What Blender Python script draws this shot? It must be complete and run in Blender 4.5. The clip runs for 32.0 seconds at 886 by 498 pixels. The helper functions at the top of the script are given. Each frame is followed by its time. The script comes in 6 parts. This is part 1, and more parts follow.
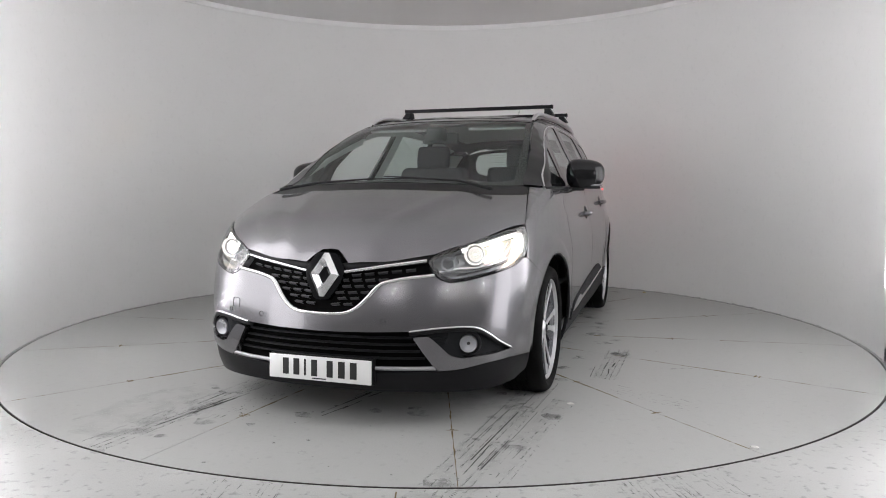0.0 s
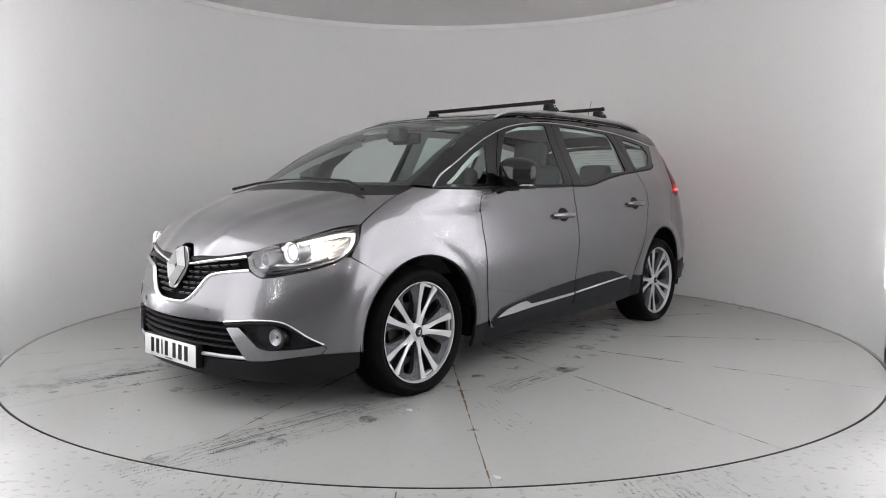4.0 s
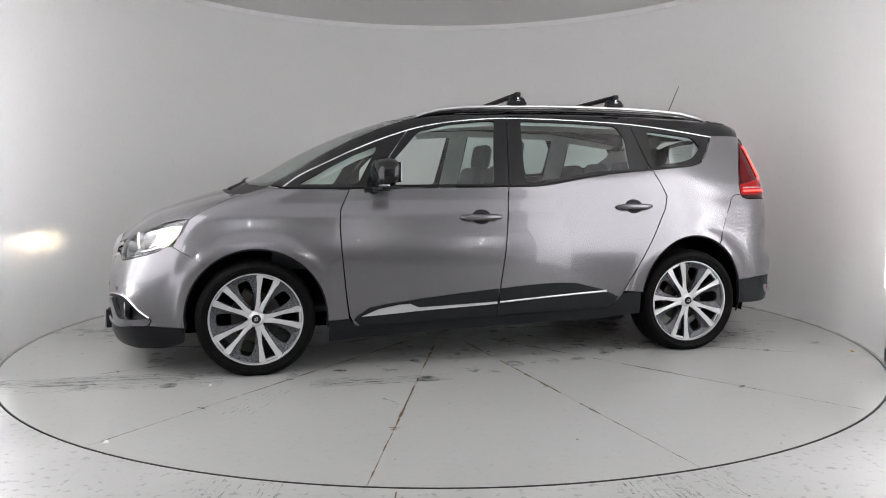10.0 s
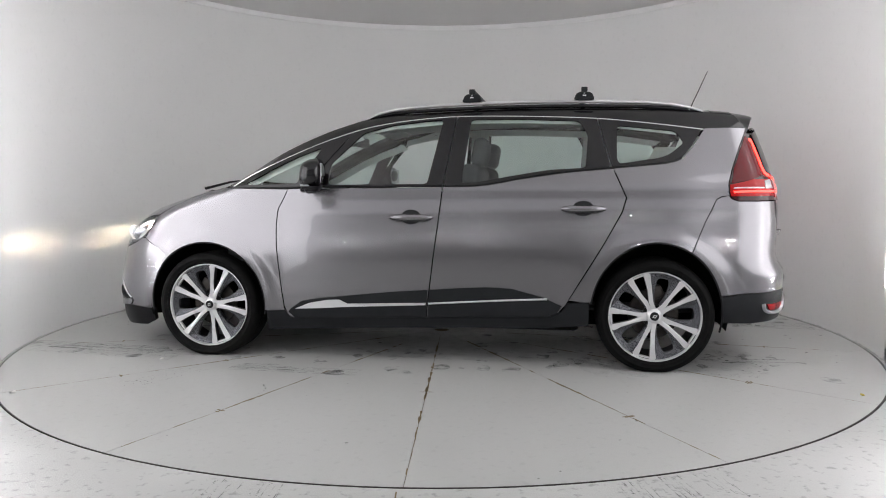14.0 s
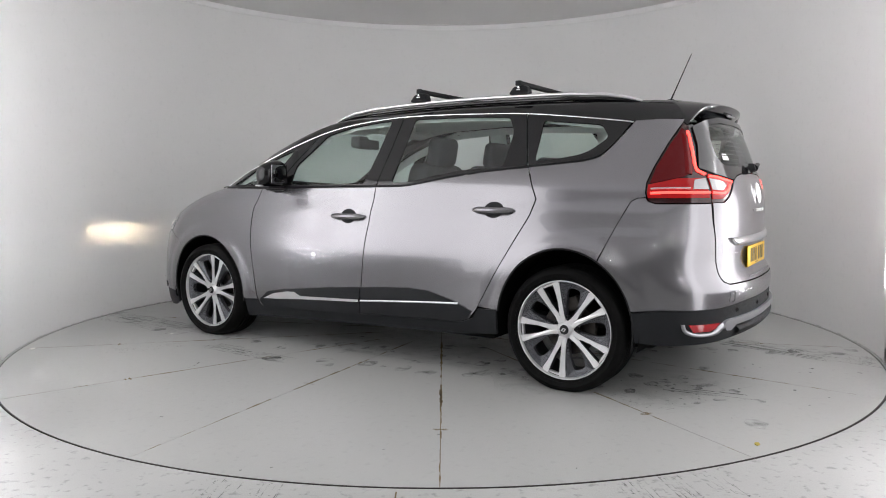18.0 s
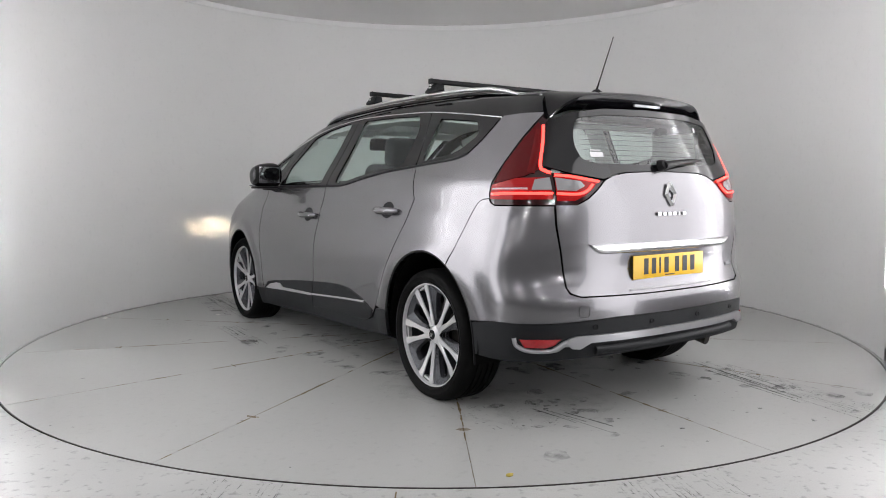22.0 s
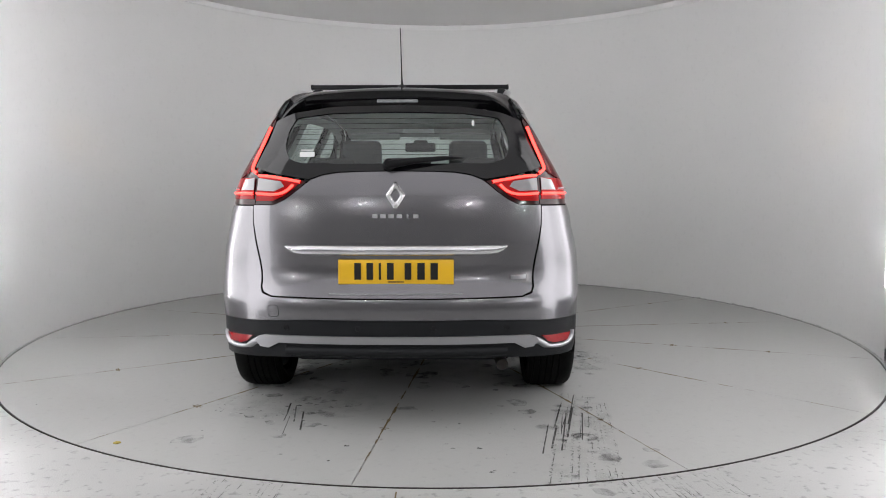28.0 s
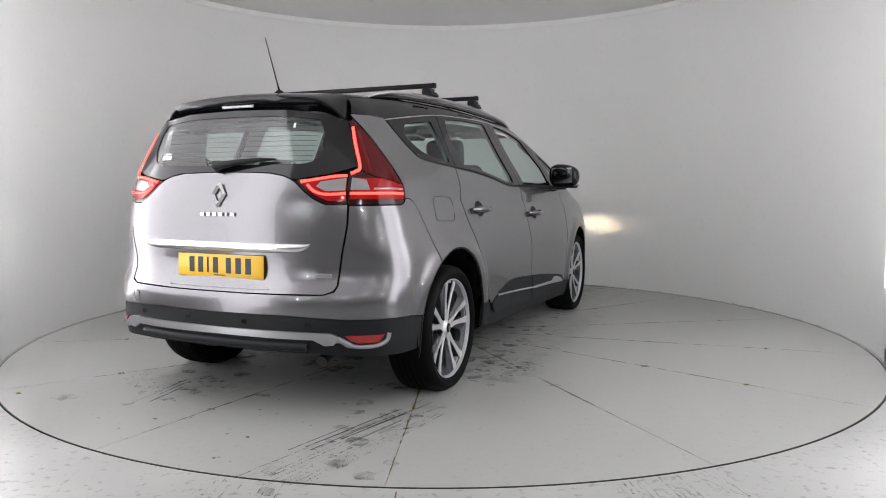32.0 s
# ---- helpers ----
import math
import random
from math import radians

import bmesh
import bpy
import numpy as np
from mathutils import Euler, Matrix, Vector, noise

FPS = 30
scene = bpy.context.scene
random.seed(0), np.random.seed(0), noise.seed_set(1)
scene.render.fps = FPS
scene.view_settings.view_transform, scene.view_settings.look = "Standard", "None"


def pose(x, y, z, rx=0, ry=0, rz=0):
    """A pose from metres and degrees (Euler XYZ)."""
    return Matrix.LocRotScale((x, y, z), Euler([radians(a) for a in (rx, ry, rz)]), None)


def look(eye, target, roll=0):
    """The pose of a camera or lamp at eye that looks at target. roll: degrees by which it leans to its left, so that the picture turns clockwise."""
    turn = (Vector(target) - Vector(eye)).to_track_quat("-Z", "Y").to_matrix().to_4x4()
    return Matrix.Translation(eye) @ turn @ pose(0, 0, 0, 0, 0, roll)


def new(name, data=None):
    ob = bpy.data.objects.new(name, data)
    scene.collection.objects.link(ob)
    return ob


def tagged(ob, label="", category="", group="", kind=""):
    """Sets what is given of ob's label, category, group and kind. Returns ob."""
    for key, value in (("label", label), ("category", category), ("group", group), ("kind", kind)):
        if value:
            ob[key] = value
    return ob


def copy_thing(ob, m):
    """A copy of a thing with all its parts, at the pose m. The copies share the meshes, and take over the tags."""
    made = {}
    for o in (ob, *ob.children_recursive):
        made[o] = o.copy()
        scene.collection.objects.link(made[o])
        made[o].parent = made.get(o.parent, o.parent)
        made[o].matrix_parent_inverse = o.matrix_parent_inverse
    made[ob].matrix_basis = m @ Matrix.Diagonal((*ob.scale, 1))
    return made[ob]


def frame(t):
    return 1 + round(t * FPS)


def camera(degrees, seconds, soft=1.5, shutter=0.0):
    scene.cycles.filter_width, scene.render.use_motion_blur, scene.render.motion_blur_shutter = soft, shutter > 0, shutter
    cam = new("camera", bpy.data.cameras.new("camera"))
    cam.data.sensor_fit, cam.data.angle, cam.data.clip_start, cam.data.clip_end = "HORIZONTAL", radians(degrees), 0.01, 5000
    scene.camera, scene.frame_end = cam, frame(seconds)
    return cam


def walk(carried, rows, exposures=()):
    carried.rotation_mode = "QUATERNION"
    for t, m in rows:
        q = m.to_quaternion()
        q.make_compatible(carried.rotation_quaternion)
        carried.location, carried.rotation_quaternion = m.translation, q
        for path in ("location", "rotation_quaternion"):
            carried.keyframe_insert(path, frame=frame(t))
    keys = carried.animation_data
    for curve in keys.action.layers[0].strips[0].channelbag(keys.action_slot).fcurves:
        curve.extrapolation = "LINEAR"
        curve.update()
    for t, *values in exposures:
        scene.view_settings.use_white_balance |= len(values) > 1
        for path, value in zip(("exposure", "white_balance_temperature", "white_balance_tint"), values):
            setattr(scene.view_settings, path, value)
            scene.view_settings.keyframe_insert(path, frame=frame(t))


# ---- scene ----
cam = camera(62.86, 32.0, soft=1.0)
EYE = Vector((0, -5.4845, 1.0997))
SIGHT = Vector((0.0018, 0.9962, -0.0873))
walk(cam, [(0, look(EYE, EYE + SIGHT, -0.06)), (32, look(EYE, EYE + SIGHT, -0.06))], [(0, 0.56), (32, 0.56)])

# ---- light ----
RING = 2.929          # radius of the turntable
WALL = 2.95           # inner radius of the curved wall
TOP = 2.912           # height at which wall and ceiling meet
world = bpy.data.worlds.new("world")
scene.world = world
world.use_nodes = True
world.node_tree.nodes["Background"].inputs[0].default_value = (0.9, 0.95, 1.0, 1)
world.node_tree.nodes["Background"].inputs[1].default_value = 0.05


def glow_mesh(name, color, strength):
    m = bpy.data.materials.new(name)
    m.use_nodes = True
    e = m.node_tree.nodes["Principled BSDF"]
    e.inputs["Base Color"].default_value = (0.8, 0.8, 0.8, 1)
    e.inputs["Emission Color"].default_value = (*color, 1)
    e.inputs["Emission Strength"].default_value = strength
    return m


# left and right tubes by side; the right one is set weaker
TUBE_GLOW = {-1: glow_mesh("strip_lamp_glow", (0.98, 0.972, 1.0), 114), 1: glow_mesh("right_strip_lamp_glow", (0.985, 0.972, 0.995), 70)}
SPOT_GLOW = glow_mesh("spot_lamp_glow", (1.0, 0.985, 1.0), 640)


def lamp_stack(name, label, category, group, at, parts):
    """A lamp fitting from simple solids: (name, radius, z0, z1, material)."""
    top = new(name)
    top.matrix_world = at
    tagged(top, label, category, group)
    for pname, radius, z0, z1, mat in parts:
        bm = bmesh.new()
        bmesh.ops.create_cone(bm, cap_ends=True, segments=20, radius1=radius, radius2=radius, depth=z1 - z0, matrix=Matrix.Translation((0, 0, (z0 + z1) / 2)))
        me = bpy.data.meshes.new(pname)
        bm.to_mesh(me)
        bm.free()
        me.materials.append(mat)
        ob = new(pname, me)
        ob.parent = top
    return top


FITTING = bpy.data.materials.new("lamp_fitting_grey")
FITTING.use_nodes = True
FITTING.node_tree.nodes["Principled BSDF"].inputs["Base Color"].default_value = (0.6, 0.6, 0.61, 1)
PANEL_GLOW = {-1: glow_mesh("light_panel_glow", (0.985, 0.972, 0.995), 1.65), 1: glow_mesh("right_light_panel_glow", (0.985, 0.972, 0.995), 1.65)}

DIM_GLOW = glow_mesh("front_panel_glow", (0.985, 0.972, 0.995), 2.0)


def slab(name, a, b, z0, z1, thick, mat, parent):
    """An upright board between two plan points."""
    a, b = Vector(a), Vector(b)
    n = (b - a).normalized().orthogonal() * thick
    bm = bmesh.new()
    ring = [bm.verts.new((*p, z)) for z in (z0, z1) for p in (a, b, b + n, a + n)]
    for f in ((0, 1, 2, 3), (7, 6, 5, 4), (0, 4, 5, 1), (1, 5, 6, 2), (2, 6, 7, 3), (3, 7, 4, 0)):
        bm.faces.new([ring[k] for k in f])
    bmesh.ops.recalc_face_normals(bm, faces=bm.faces[:])
    me = bpy.data.meshes.new(name)
    bm.to_mesh(me)
    bm.free()
    me.materials.append(mat)
    ob = new(name, me)
    ob.parent = parent
    return ob


for side in (-1, 1):
    top = new("light_panel")
    tagged(top, "tall white glowing light panel beside the booth's opening", "light panel", "light panels")
    slab("diffuser_sheet", (side * 2.815, -1.06), (side * 2.02, -2.5), 0.55, 2.78, 0.004, PANEL_GLOW[side], top)
    slab("diffuser_sheet", (side * 2.02, -2.51), (side * 2.30, -3.5), 0.12, 2.78, 0.004, DIM_GLOW, top)
    slab("backing", (side * 2.04, -2.505), (side * 2.32, -3.495), 0.0, 2.86, 0.003, FITTING, top)
    slab("backing", (side * 2.83, -1.052), (side * 2.035, -2.492), 0.0, 2.86, 0.003, FITTING, top)
    strip_lamp = lamp_stack("strip_lamp", "upright white glowing tube lamp close to the wall", "lamp", "strip lamps", pose(side * 2.6245, -1.280, 0),
                            [("tube", 0.012, 0.42, 2.60, TUBE_GLOW[side]), ("cap", 0.014, 0.38, 0.42, FITTING), ("cap", 0.014, 2.60, 2.86, FITTING)])
    # Unseen baffle added to block the tube inwards; its glow evens the paint's reflections.
    c = [(2.90 * math.sin(radians(f)) * side - side * 2.6245, -2.90 * math.cos(radians(f)) + 1.280) for f in (60.6, 65.2)]
    slab("glowing_baffle", c[0], c[1], 0.50, 2.68, 0.002, PANEL_GLOW[side], strip_lamp)
SPOTS = [(-2.25, -4.35, 1.28), (-2.22, -4.38, 1.52), (-0.98, -5.05, 1.82), (-0.90, -5.07, 1.98), (0.86, -5.07, 1.80), (0.95, -5.05, 1.97), (2.20, -4.40, 1.30), (2.24, -4.36, 1.55)]
for x, y, z in SPOTS:
    at = look((x, y, z), (0, 0.3, 0.9)) @ pose(0, 0, 0, 180, 0, 0)
    lamp_stack("spot_lamp", "small bright round spot lamp aimed at the car", "lamp", "spot lamps", at, [("diode", 0.0155, 0.0, 0.006, SPOT_GLOW), ("housing", 0.03, -0.10, 0.0, FITTING)])


# ---- unseen glowing sheet, added as fill over the hall behind the booth's opening ----
HALL_GLOW = glow_mesh("hall_fill_glow", (0.985, 0.972, 0.995), 0.45)
light = new("hall_fill_sheet")
light.location = (0, -5.9, 4.10)
tagged(light, "wide white glowing fill sheet added under the hall ceiling", "ceiling light")
slab("diffuser", (-4.5, -2.2), (4.5, -2.2), 0.0, 0.006, 4.4, HALL_GLOW, light)
slab("frame", (-4.55, -2.25), (4.55, -2.25), 0.006, 0.06, 4.5, FITTING, light)

# ---- body form: half-space fields joined with soft edges ----
def spline(points):
    """A natural cubic through (s, value) pairs, straight beyond its ends."""
    pts = sorted(points)
    x, y = np.array([p[0] for p in pts], float), np.array([p[1] for p in pts], float)
    n, h = len(x), np.diff(x)
    a, r = np.eye(n), np.zeros(n)
    for i in range(1, n - 1):
        a[i, i - 1:i + 2] = h[i - 1], 2 * (h[i - 1] + h[i]), h[i]
        r[i] = 6 * ((y[i + 1] - y[i]) / h[i] - (y[i] - y[i - 1]) / h[i - 1])
    m = np.linalg.solve(a, r)
    s0 = (y[1] - y[0]) / h[0] - h[0] * m[1] / 6
    s1 = (y[-1] - y[-2]) / h[-1] + h[-1] * m[-2] / 6

    def at(s):
        s = np.asarray(s, float)
        c = np.clip(s, x[0], x[-1])
        i = np.clip(np.searchsorted(x, c) - 1, 0, n - 2)
        u, v, d = c - x[i], x[i + 1] - c, x[i + 1] - x[i]
        out = m[i] * v**3 / (6 * d) + m[i + 1] * u**3 / (6 * d) + (y[i] / d - m[i] * d / 6) * v + (y[i + 1] / d - m[i + 1] * d / 6) * u
        return out + np.where(s < x[0], (s - x[0]) * s0, 0) + np.where(s > x[-1], (s - x[-1]) * s1, 0)
    return at


TOPLINE = spline([(-2.3, 1.51), (-2.0, 1.545), (-1.5, 1.589), (-1.0, 1.611), (-0.4, 1.614), (0.1, 1.589), (0.42, 1.553), (0.65, 1.497), (0.9, 1.404), (1.15, 1.284), (1.36, 1.161), (1.47, 1.11), (1.65, 1.061), (1.85, 1.0), (2.02, 0.938), (2.18, 0.851), (2.3, 0.749), (2.42, 0.569)])
HALF = spline([(0.1, 0.865), (0.22, 0.913), (0.34, 0.935), (0.5, 0.942), (0.68, 0.949), (0.85, 0.923), (0.98, 0.887), (1.08, 0.872), (1.2, 0.815), (1.35, 0.731), (1.5, 0.655), (1.65, 0.574)])
PLAN = spline([(-2.4, -0.287), (-2.2, -0.164), (-2.0, -0.089), (-1.8, -0.07), (-1.5, -0.038), (-1.1, -0.024), (-0.6, -0.018), (0.0, -0.016), (0.6, -0.012), (1.1, -0.019), (1.5, -0.045), (1.8, -0.071), (2.0, -0.101), (2.2, -0.174), (2.4, -0.297)])
NOSE = spline([(0.08, 2.226), (0.16, 2.3), (0.25, 2.32), (0.4, 2.325), (0.52, 2.314), (0.65, 2.28), (0.75, 2.24), (0.85, 2.17), (0.95, 2.067)])
TAIL = spline([(0.18, -2.144), (0.27, -2.224), (0.36, -2.253), (0.5, -2.254), (0.58, -2.251), (0.64, -2.219), (0.8, -2.209), (0.95, -2.203), (1.05, -2.193), (1.12, -2.173), (1.2, -2.145), (1.4, -2.069), (1.55, -2.01), (1.65, -1.97)])


def soft_max(a, b, k):
    h = np.maximum(k - np.abs(a - b), 0) / k
    return np.maximum(a, b) + h * h * k * 0.25


def body(x, y, z):
    """Below 0 inside the car's body, above 0 outside."""
    y = np.abs(y)
    cabin = 1 / (1 + np.exp(-(x - 0.15) / 0.12))
    shift = x + cabin * 0.30 * y * y
    over = z - (TOPLINE(shift) - (0.035 + 0.03 * (1 - cabin)) * y**2 - (1 - cabin) * 0.12 * y**4)
    over = over * np.where(x > 0.2, 0.85, 1.0)
    wide = HALF(z) + PLAN(x)
    for cx, cz in ((1.395, 0.335), (-1.405, 0.34)):
        r = np.hypot(x - cx, z - cz)
        wide = wide + 0.013 / (1 + np.exp(np.clip((r - 0.468) / 0.011, -40, 40))) * (z > 0.1)
    wide = wide + 0.010 * np.exp(-((z - (0.935 + 0.02 * np.tanh(-x))) / 0.05) ** 2)
    beside = y - wide
    ahead = x - (NOSE(z) - 0.46 * y**2.4)
    behind = TAIL(z) + 0.28 * y**2.6 - x
    ends = soft_max(ahead, behind, 0.01)
    walls = soft_max(beside, ends, 0.16)
    return soft_max(walls, over, 0.07)


def slope(p, e=1e-4):
    """Outward unit normals of the body at the points p."""
    g = np.stack([body(*(p + d).T) - body(*(p - d).T) for d in np.eye(3) * e], 1)
    return g / np.linalg.norm(g, axis=1)[:, None]


def meet(start, way, reach):
    """Where rays from inside the body leave it."""
    lo, hi = np.zeros(len(start)), np.full(len(start), float(reach))
    for _ in range(36):
        mid = (lo + hi) / 2
        out = body(*(start + way * mid[:, None]).T) > 0
        hi, lo = np.where(out, mid, hi), np.where(out, lo, mid)
    return start + way * lo[:, None]


FRONT_AXIS, REAR_AXIS = 1.15, -1.15


def laid(domain, side, uv):
    """Points of the body under the plan points uv: 'side' takes (x, z), 'top' takes (x, y), 'front' and 'rear' take (angle about an upright axis, z)."""
    uv = np.asarray(uv, float)
    n = len(uv)
    o = np.zeros(n)
    if domain == "side":
        return meet(np.stack([uv[:, 0], o, uv[:, 1]], 1), np.tile([0, side, 0.0], (n, 1)), 1.3)
    if domain == "top":
        return meet(np.stack([uv[:, 0], uv[:, 1], o + 0.5], 1), np.tile([0, 0, 1.0], (n, 1)), 1.5)
    axis, turn = (FRONT_AXIS, 1) if domain == "front" else (REAR_AXIS, -1)
    a = uv[:, 0]
    return meet(np.stack([o + axis, o, uv[:, 1]], 1), np.stack([turn * np.cos(a), np.sin(a), o], 1), 1.8)


def bearing(domain, points):
    """(angle, z) of outline points given as (y, z) seen from the end, or ('s', x, z) seen from the side."""
    axis, turn = (FRONT_AXIS, 1) if domain == "front" else (REAR_AXIS, -1)
    out = []
    for p in points:
        if p[0] == "s":
            q = laid("side", 1, [(p[1], p[2])])[0]
        else:
            q = meet(np.array([[turn * 1.2, p[0], p[1]]]), np.array([[turn, 0.0, 0.0]]), 1.6)[0]
        out.append((math.atan2(q[1], turn * (q[0] - axis)), q[2]))
    return out


# ---- materials ----
def material(name, color, rough=0.5, metal=0.0, coat=0.0, vary=0.0, scale=6.0, bump=0.0, fine=120.0, rough_vary=0.0, spec=0.5):
    m = bpy.data.materials.new(name)
    m.use_nodes = True
    nt = m.node_tree
    b = nt.nodes["Principled BSDF"]
    b.inputs["Base Color"].default_value = (*color, 1)
    b.inputs["Roughness"].default_value = rough
    b.inputs["Metallic"].default_value = metal
    b.inputs["Coat Weight"].default_value = coat
    b.inputs["Coat Roughness"].default_value = 0.03
    b.inputs["Specular IOR Level"].default_value = spec
    co = nt.nodes.new("ShaderNodeTexCoord")
    if vary or rough_vary:
        n = nt.nodes.new("ShaderNodeTexNoise")
        n.inputs["Scale"].default_value, n.inputs["Detail"].default_value = scale, 6
        nt.links.new(co.outputs["Object"], n.inputs["Vector"])
        if vary:
            r = nt.nodes.new("ShaderNodeValToRGB")
            r.color_ramp.elements[0].position, r.color_ramp.elements[1].position = 0.3, 0.7
            r.color_ramp.elements[0].color = (*[c * (1 - vary) for c in color], 1)
            r.color_ramp.elements[1].color = (*[min(1, c * (1 + vary)) for c in color], 1)
            nt.links.new(n.outputs["Fac"], r.inputs["Fac"])
            nt.links.new(r.outputs["Color"], b.inputs["Base Color"])
        if rough_vary:
            q = nt.nodes.new("ShaderNodeMapRange")
            q.inputs["To Min"].default_value, q.inputs["To Max"].default_value = max(0, rough - rough_vary), rough + rough_vary
            nt.links.new(n.outputs["Fac"], q.inputs["Value"])
            nt.links.new(q.outputs["Result"], b.inputs["Roughness"])
    if bump:
        f = nt.nodes.new("ShaderNodeTexNoise")
        f.inputs["Scale"].default_value, f.inputs["Detail"].default_value = fine, 3
        nt.links.new(co.outputs["Object"], f.inputs["Vector"])
        u = nt.nodes.new("ShaderNodeBump")
        u.inputs["Strength"].default_value, u.inputs["Distance"].default_value = bump, 0.002
        nt.links.new(f.outputs["Fac"], u.inputs["Height"])
        nt.links.new(u.outputs["Normal"], b.inputs["Normal"])
    return m


def glowing(name, color, strength, base=(0.6, 0.6, 0.6), rough=0.15):
    m = material(name, base, rough, spec=0.2)
    b = m.node_tree.nodes["Principled BSDF"]
    b.inputs["Emission Color"].default_value = (*color, 1)
    b.inputs["Emission Strength"].default_value = strength
    return m


def glass(name, tint, ior=1.5, rough=0.0):
    """A thin pane: it lets tinted light through and mirrors by its angle."""
    m = bpy.data.materials.new(name)
    m.use_nodes = True
    nt = m.node_tree
    nt.nodes.clear()
    out, mix = nt.nodes.new("ShaderNodeOutputMaterial"), nt.nodes.new("ShaderNodeMixShader")
    clear, gloss, face = nt.nodes.new("ShaderNodeBsdfTransparent"), nt.nodes.new("ShaderNodeBsdfGlossy"), nt.nodes.new("ShaderNodeLayerWeight")
    steep, lift = nt.nodes.new("ShaderNodeMath"), nt.nodes.new("ShaderNodeMapRange")
    clear.inputs[0].default_value = (*tint, 1)
    gloss.inputs["Roughness"].default_value = rough
    steep.operation = "POWER"
    steep.inputs[1].default_value = 5
    face.inputs["Blend"].default_value = 0.5
    base = 2 * ((ior - 1) / (ior + 1)) ** 2
    lift.inputs["To Min"].default_value = base
    nt.links.new(face.outputs["Facing"], steep.inputs[0])
    nt.links.new(steep.outputs[0], lift.inputs["Value"])
    nt.links.new(lift.outputs["Result"], mix.inputs[0])
    nt.links.new(clear.outputs[0], mix.inputs[1])
    nt.links.new(gloss.outputs[0], mix.inputs[2])
    nt.links.new(mix.outputs[0], out.inputs[0])
    return m


def flaked(name, color):
    """Metallic car paint with a fine flake and a clear coat."""
    m = material(name, color, 0.27, 0.85, 0.8)
    nt = m.node_tree
    b = nt.nodes["Principled BSDF"]
    b.inputs["Coat Roughness"].default_value = 0.012
    co = nt.nodes.new("ShaderNodeTexCoord")
    v = nt.nodes.new("ShaderNodeTexVoronoi")
    v.inputs["Scale"].default_value = 1600
    nt.links.new(co.outputs["Object"], v.inputs["Vector"])
    r = nt.nodes.new("ShaderNodeMix")
    r.data_type = "RGBA"
    r.inputs["A"].default_value = (*[c * 0.997 for c in color], 1)
    r.inputs["B"].default_value = (*[c * 1.004 for c in color], 1)
    nt.links.new(v.outputs["Color"], r.inputs["Factor"])
    nt.links.new(r.outputs["Result"], b.inputs["Base Color"])
    n = nt.nodes.new("ShaderNodeTexNoise")
    n.inputs["Scale"].default_value = 2.5
    nt.links.new(co.outputs["Object"], n.inputs["Vector"])
    q = nt.nodes.new("ShaderNodeMapRange")
    q.inputs["To Min"].default_value, q.inputs["To Max"].default_value = 0.262, 0.274
    nt.links.new(n.outputs["Fac"], q.inputs["Value"])
    nt.links.new(q.outputs["Result"], b.inputs["Roughness"])
    return m


PAINT = flaked("grey_metallic_paint", (0.192, 0.188, 0.200))
GLOSS_BLACK = material("gloss_black_paint", (0.005, 0.005, 0.006), 0.08, spec=0.42)
TRIM_BLACK = material("black_trim_plastic", (0.008, 0.008, 0.009), 0.38, spec=0.18, vary=0.1, scale=30, bump=0.1, fine=500)
GRAIN_BLACK = material("grained_dark_plastic", (0.010, 0.011, 0.0125), 0.5, spec=0.2, vary=0.12, scale=12, bump=0.35, fine=700)
# Dark liner plastic; also painted shade on the sheets behind grilles and panels.
SHADOW_BLACK = material("dark_plastic_and_shade", (0.004, 0.004, 0.004), 0.85, spec=0.08)
RUBBER = material("tyre_rubber", (0.005, 0.005, 0.005), 0.6, spec=0.06, vary=0.25, scale=18, bump=0.3, fine=300)
CHROME = material("chrome", (0.86, 0.86, 0.87), 0.15, 1.0)
SATIN = material("satin_silver_trim", (0.78, 0.78, 0.79), 0.30, 1.0)
SILVER_PAINT = material("silver_trim_paint", (0.34, 0.34, 0.355), 0.36, 0.7, 0.6)
ALLOY = material("machined_alloy", (0.66, 0.66, 0.67), 0.36, 0.65, 0.3, vary=0.04, scale=40)
ALLOY_DARK = material("dark_grey_alloy", (0.020, 0.021, 0.024), 0.45, 0.3, vary=0.1, scale=60)
CAST = material("cast_iron_brake", (0.05, 0.045, 0.042), 0.55, 0.8, vary=0.3, scale=30)
PANE = glass("tinted_window_glass", (0.80, 0.895, 0.865))
SCREEN_PANE = glass("windscreen_glass", (0.80, 0.895, 0.86))
REAR_PANE = glass("privacy_rear_glass", (0.76, 0.845, 0.82))
LENS = glass("clear_lamp_lens", (0.94, 0.95, 0.96))
HEADLINER = material("pale_headliner_cloth", (0.74, 0.74, 0.72), 0.9, vary=0.05, scale=40, bump=0.2, fine=400)
CLOTH = material("charcoal_seat_cloth", (0.040, 0.041, 0.046), 0.9, vary=0.2, scale=60, bump=0.4, fine=500)
DASH = material("dark_dash_plastic", (0.02, 0.021, 0.022), 0.6, bump=0.3, fine=500)
WHITE_PLATE = material("white_plate", (0.78, 0.78, 0.77), 0.35, coat=0.3)
YELLOW_PLATE = material("yellow_plate", (0.80, 0.47, 0.012), 0.35, coat=0.3)
INK = material("black_plate_ink", (0.01, 0.01, 0.01), 0.4)
MIRROR = material("mirror_glass", (0.5, 0.5, 0.52), 0.03, 1.0)
HEAD_GLOW = glowing("headlamp_glow", (1.0, 0.80, 0.55), 80000)
HALO_GLOW = glowing("headlamp_halo_glow", (1.0, 0.72, 0.46), 26000)
DAY_GLOW = glowing("daytime_strip_glow", (1.0, 0.97, 0.92), 2.5)
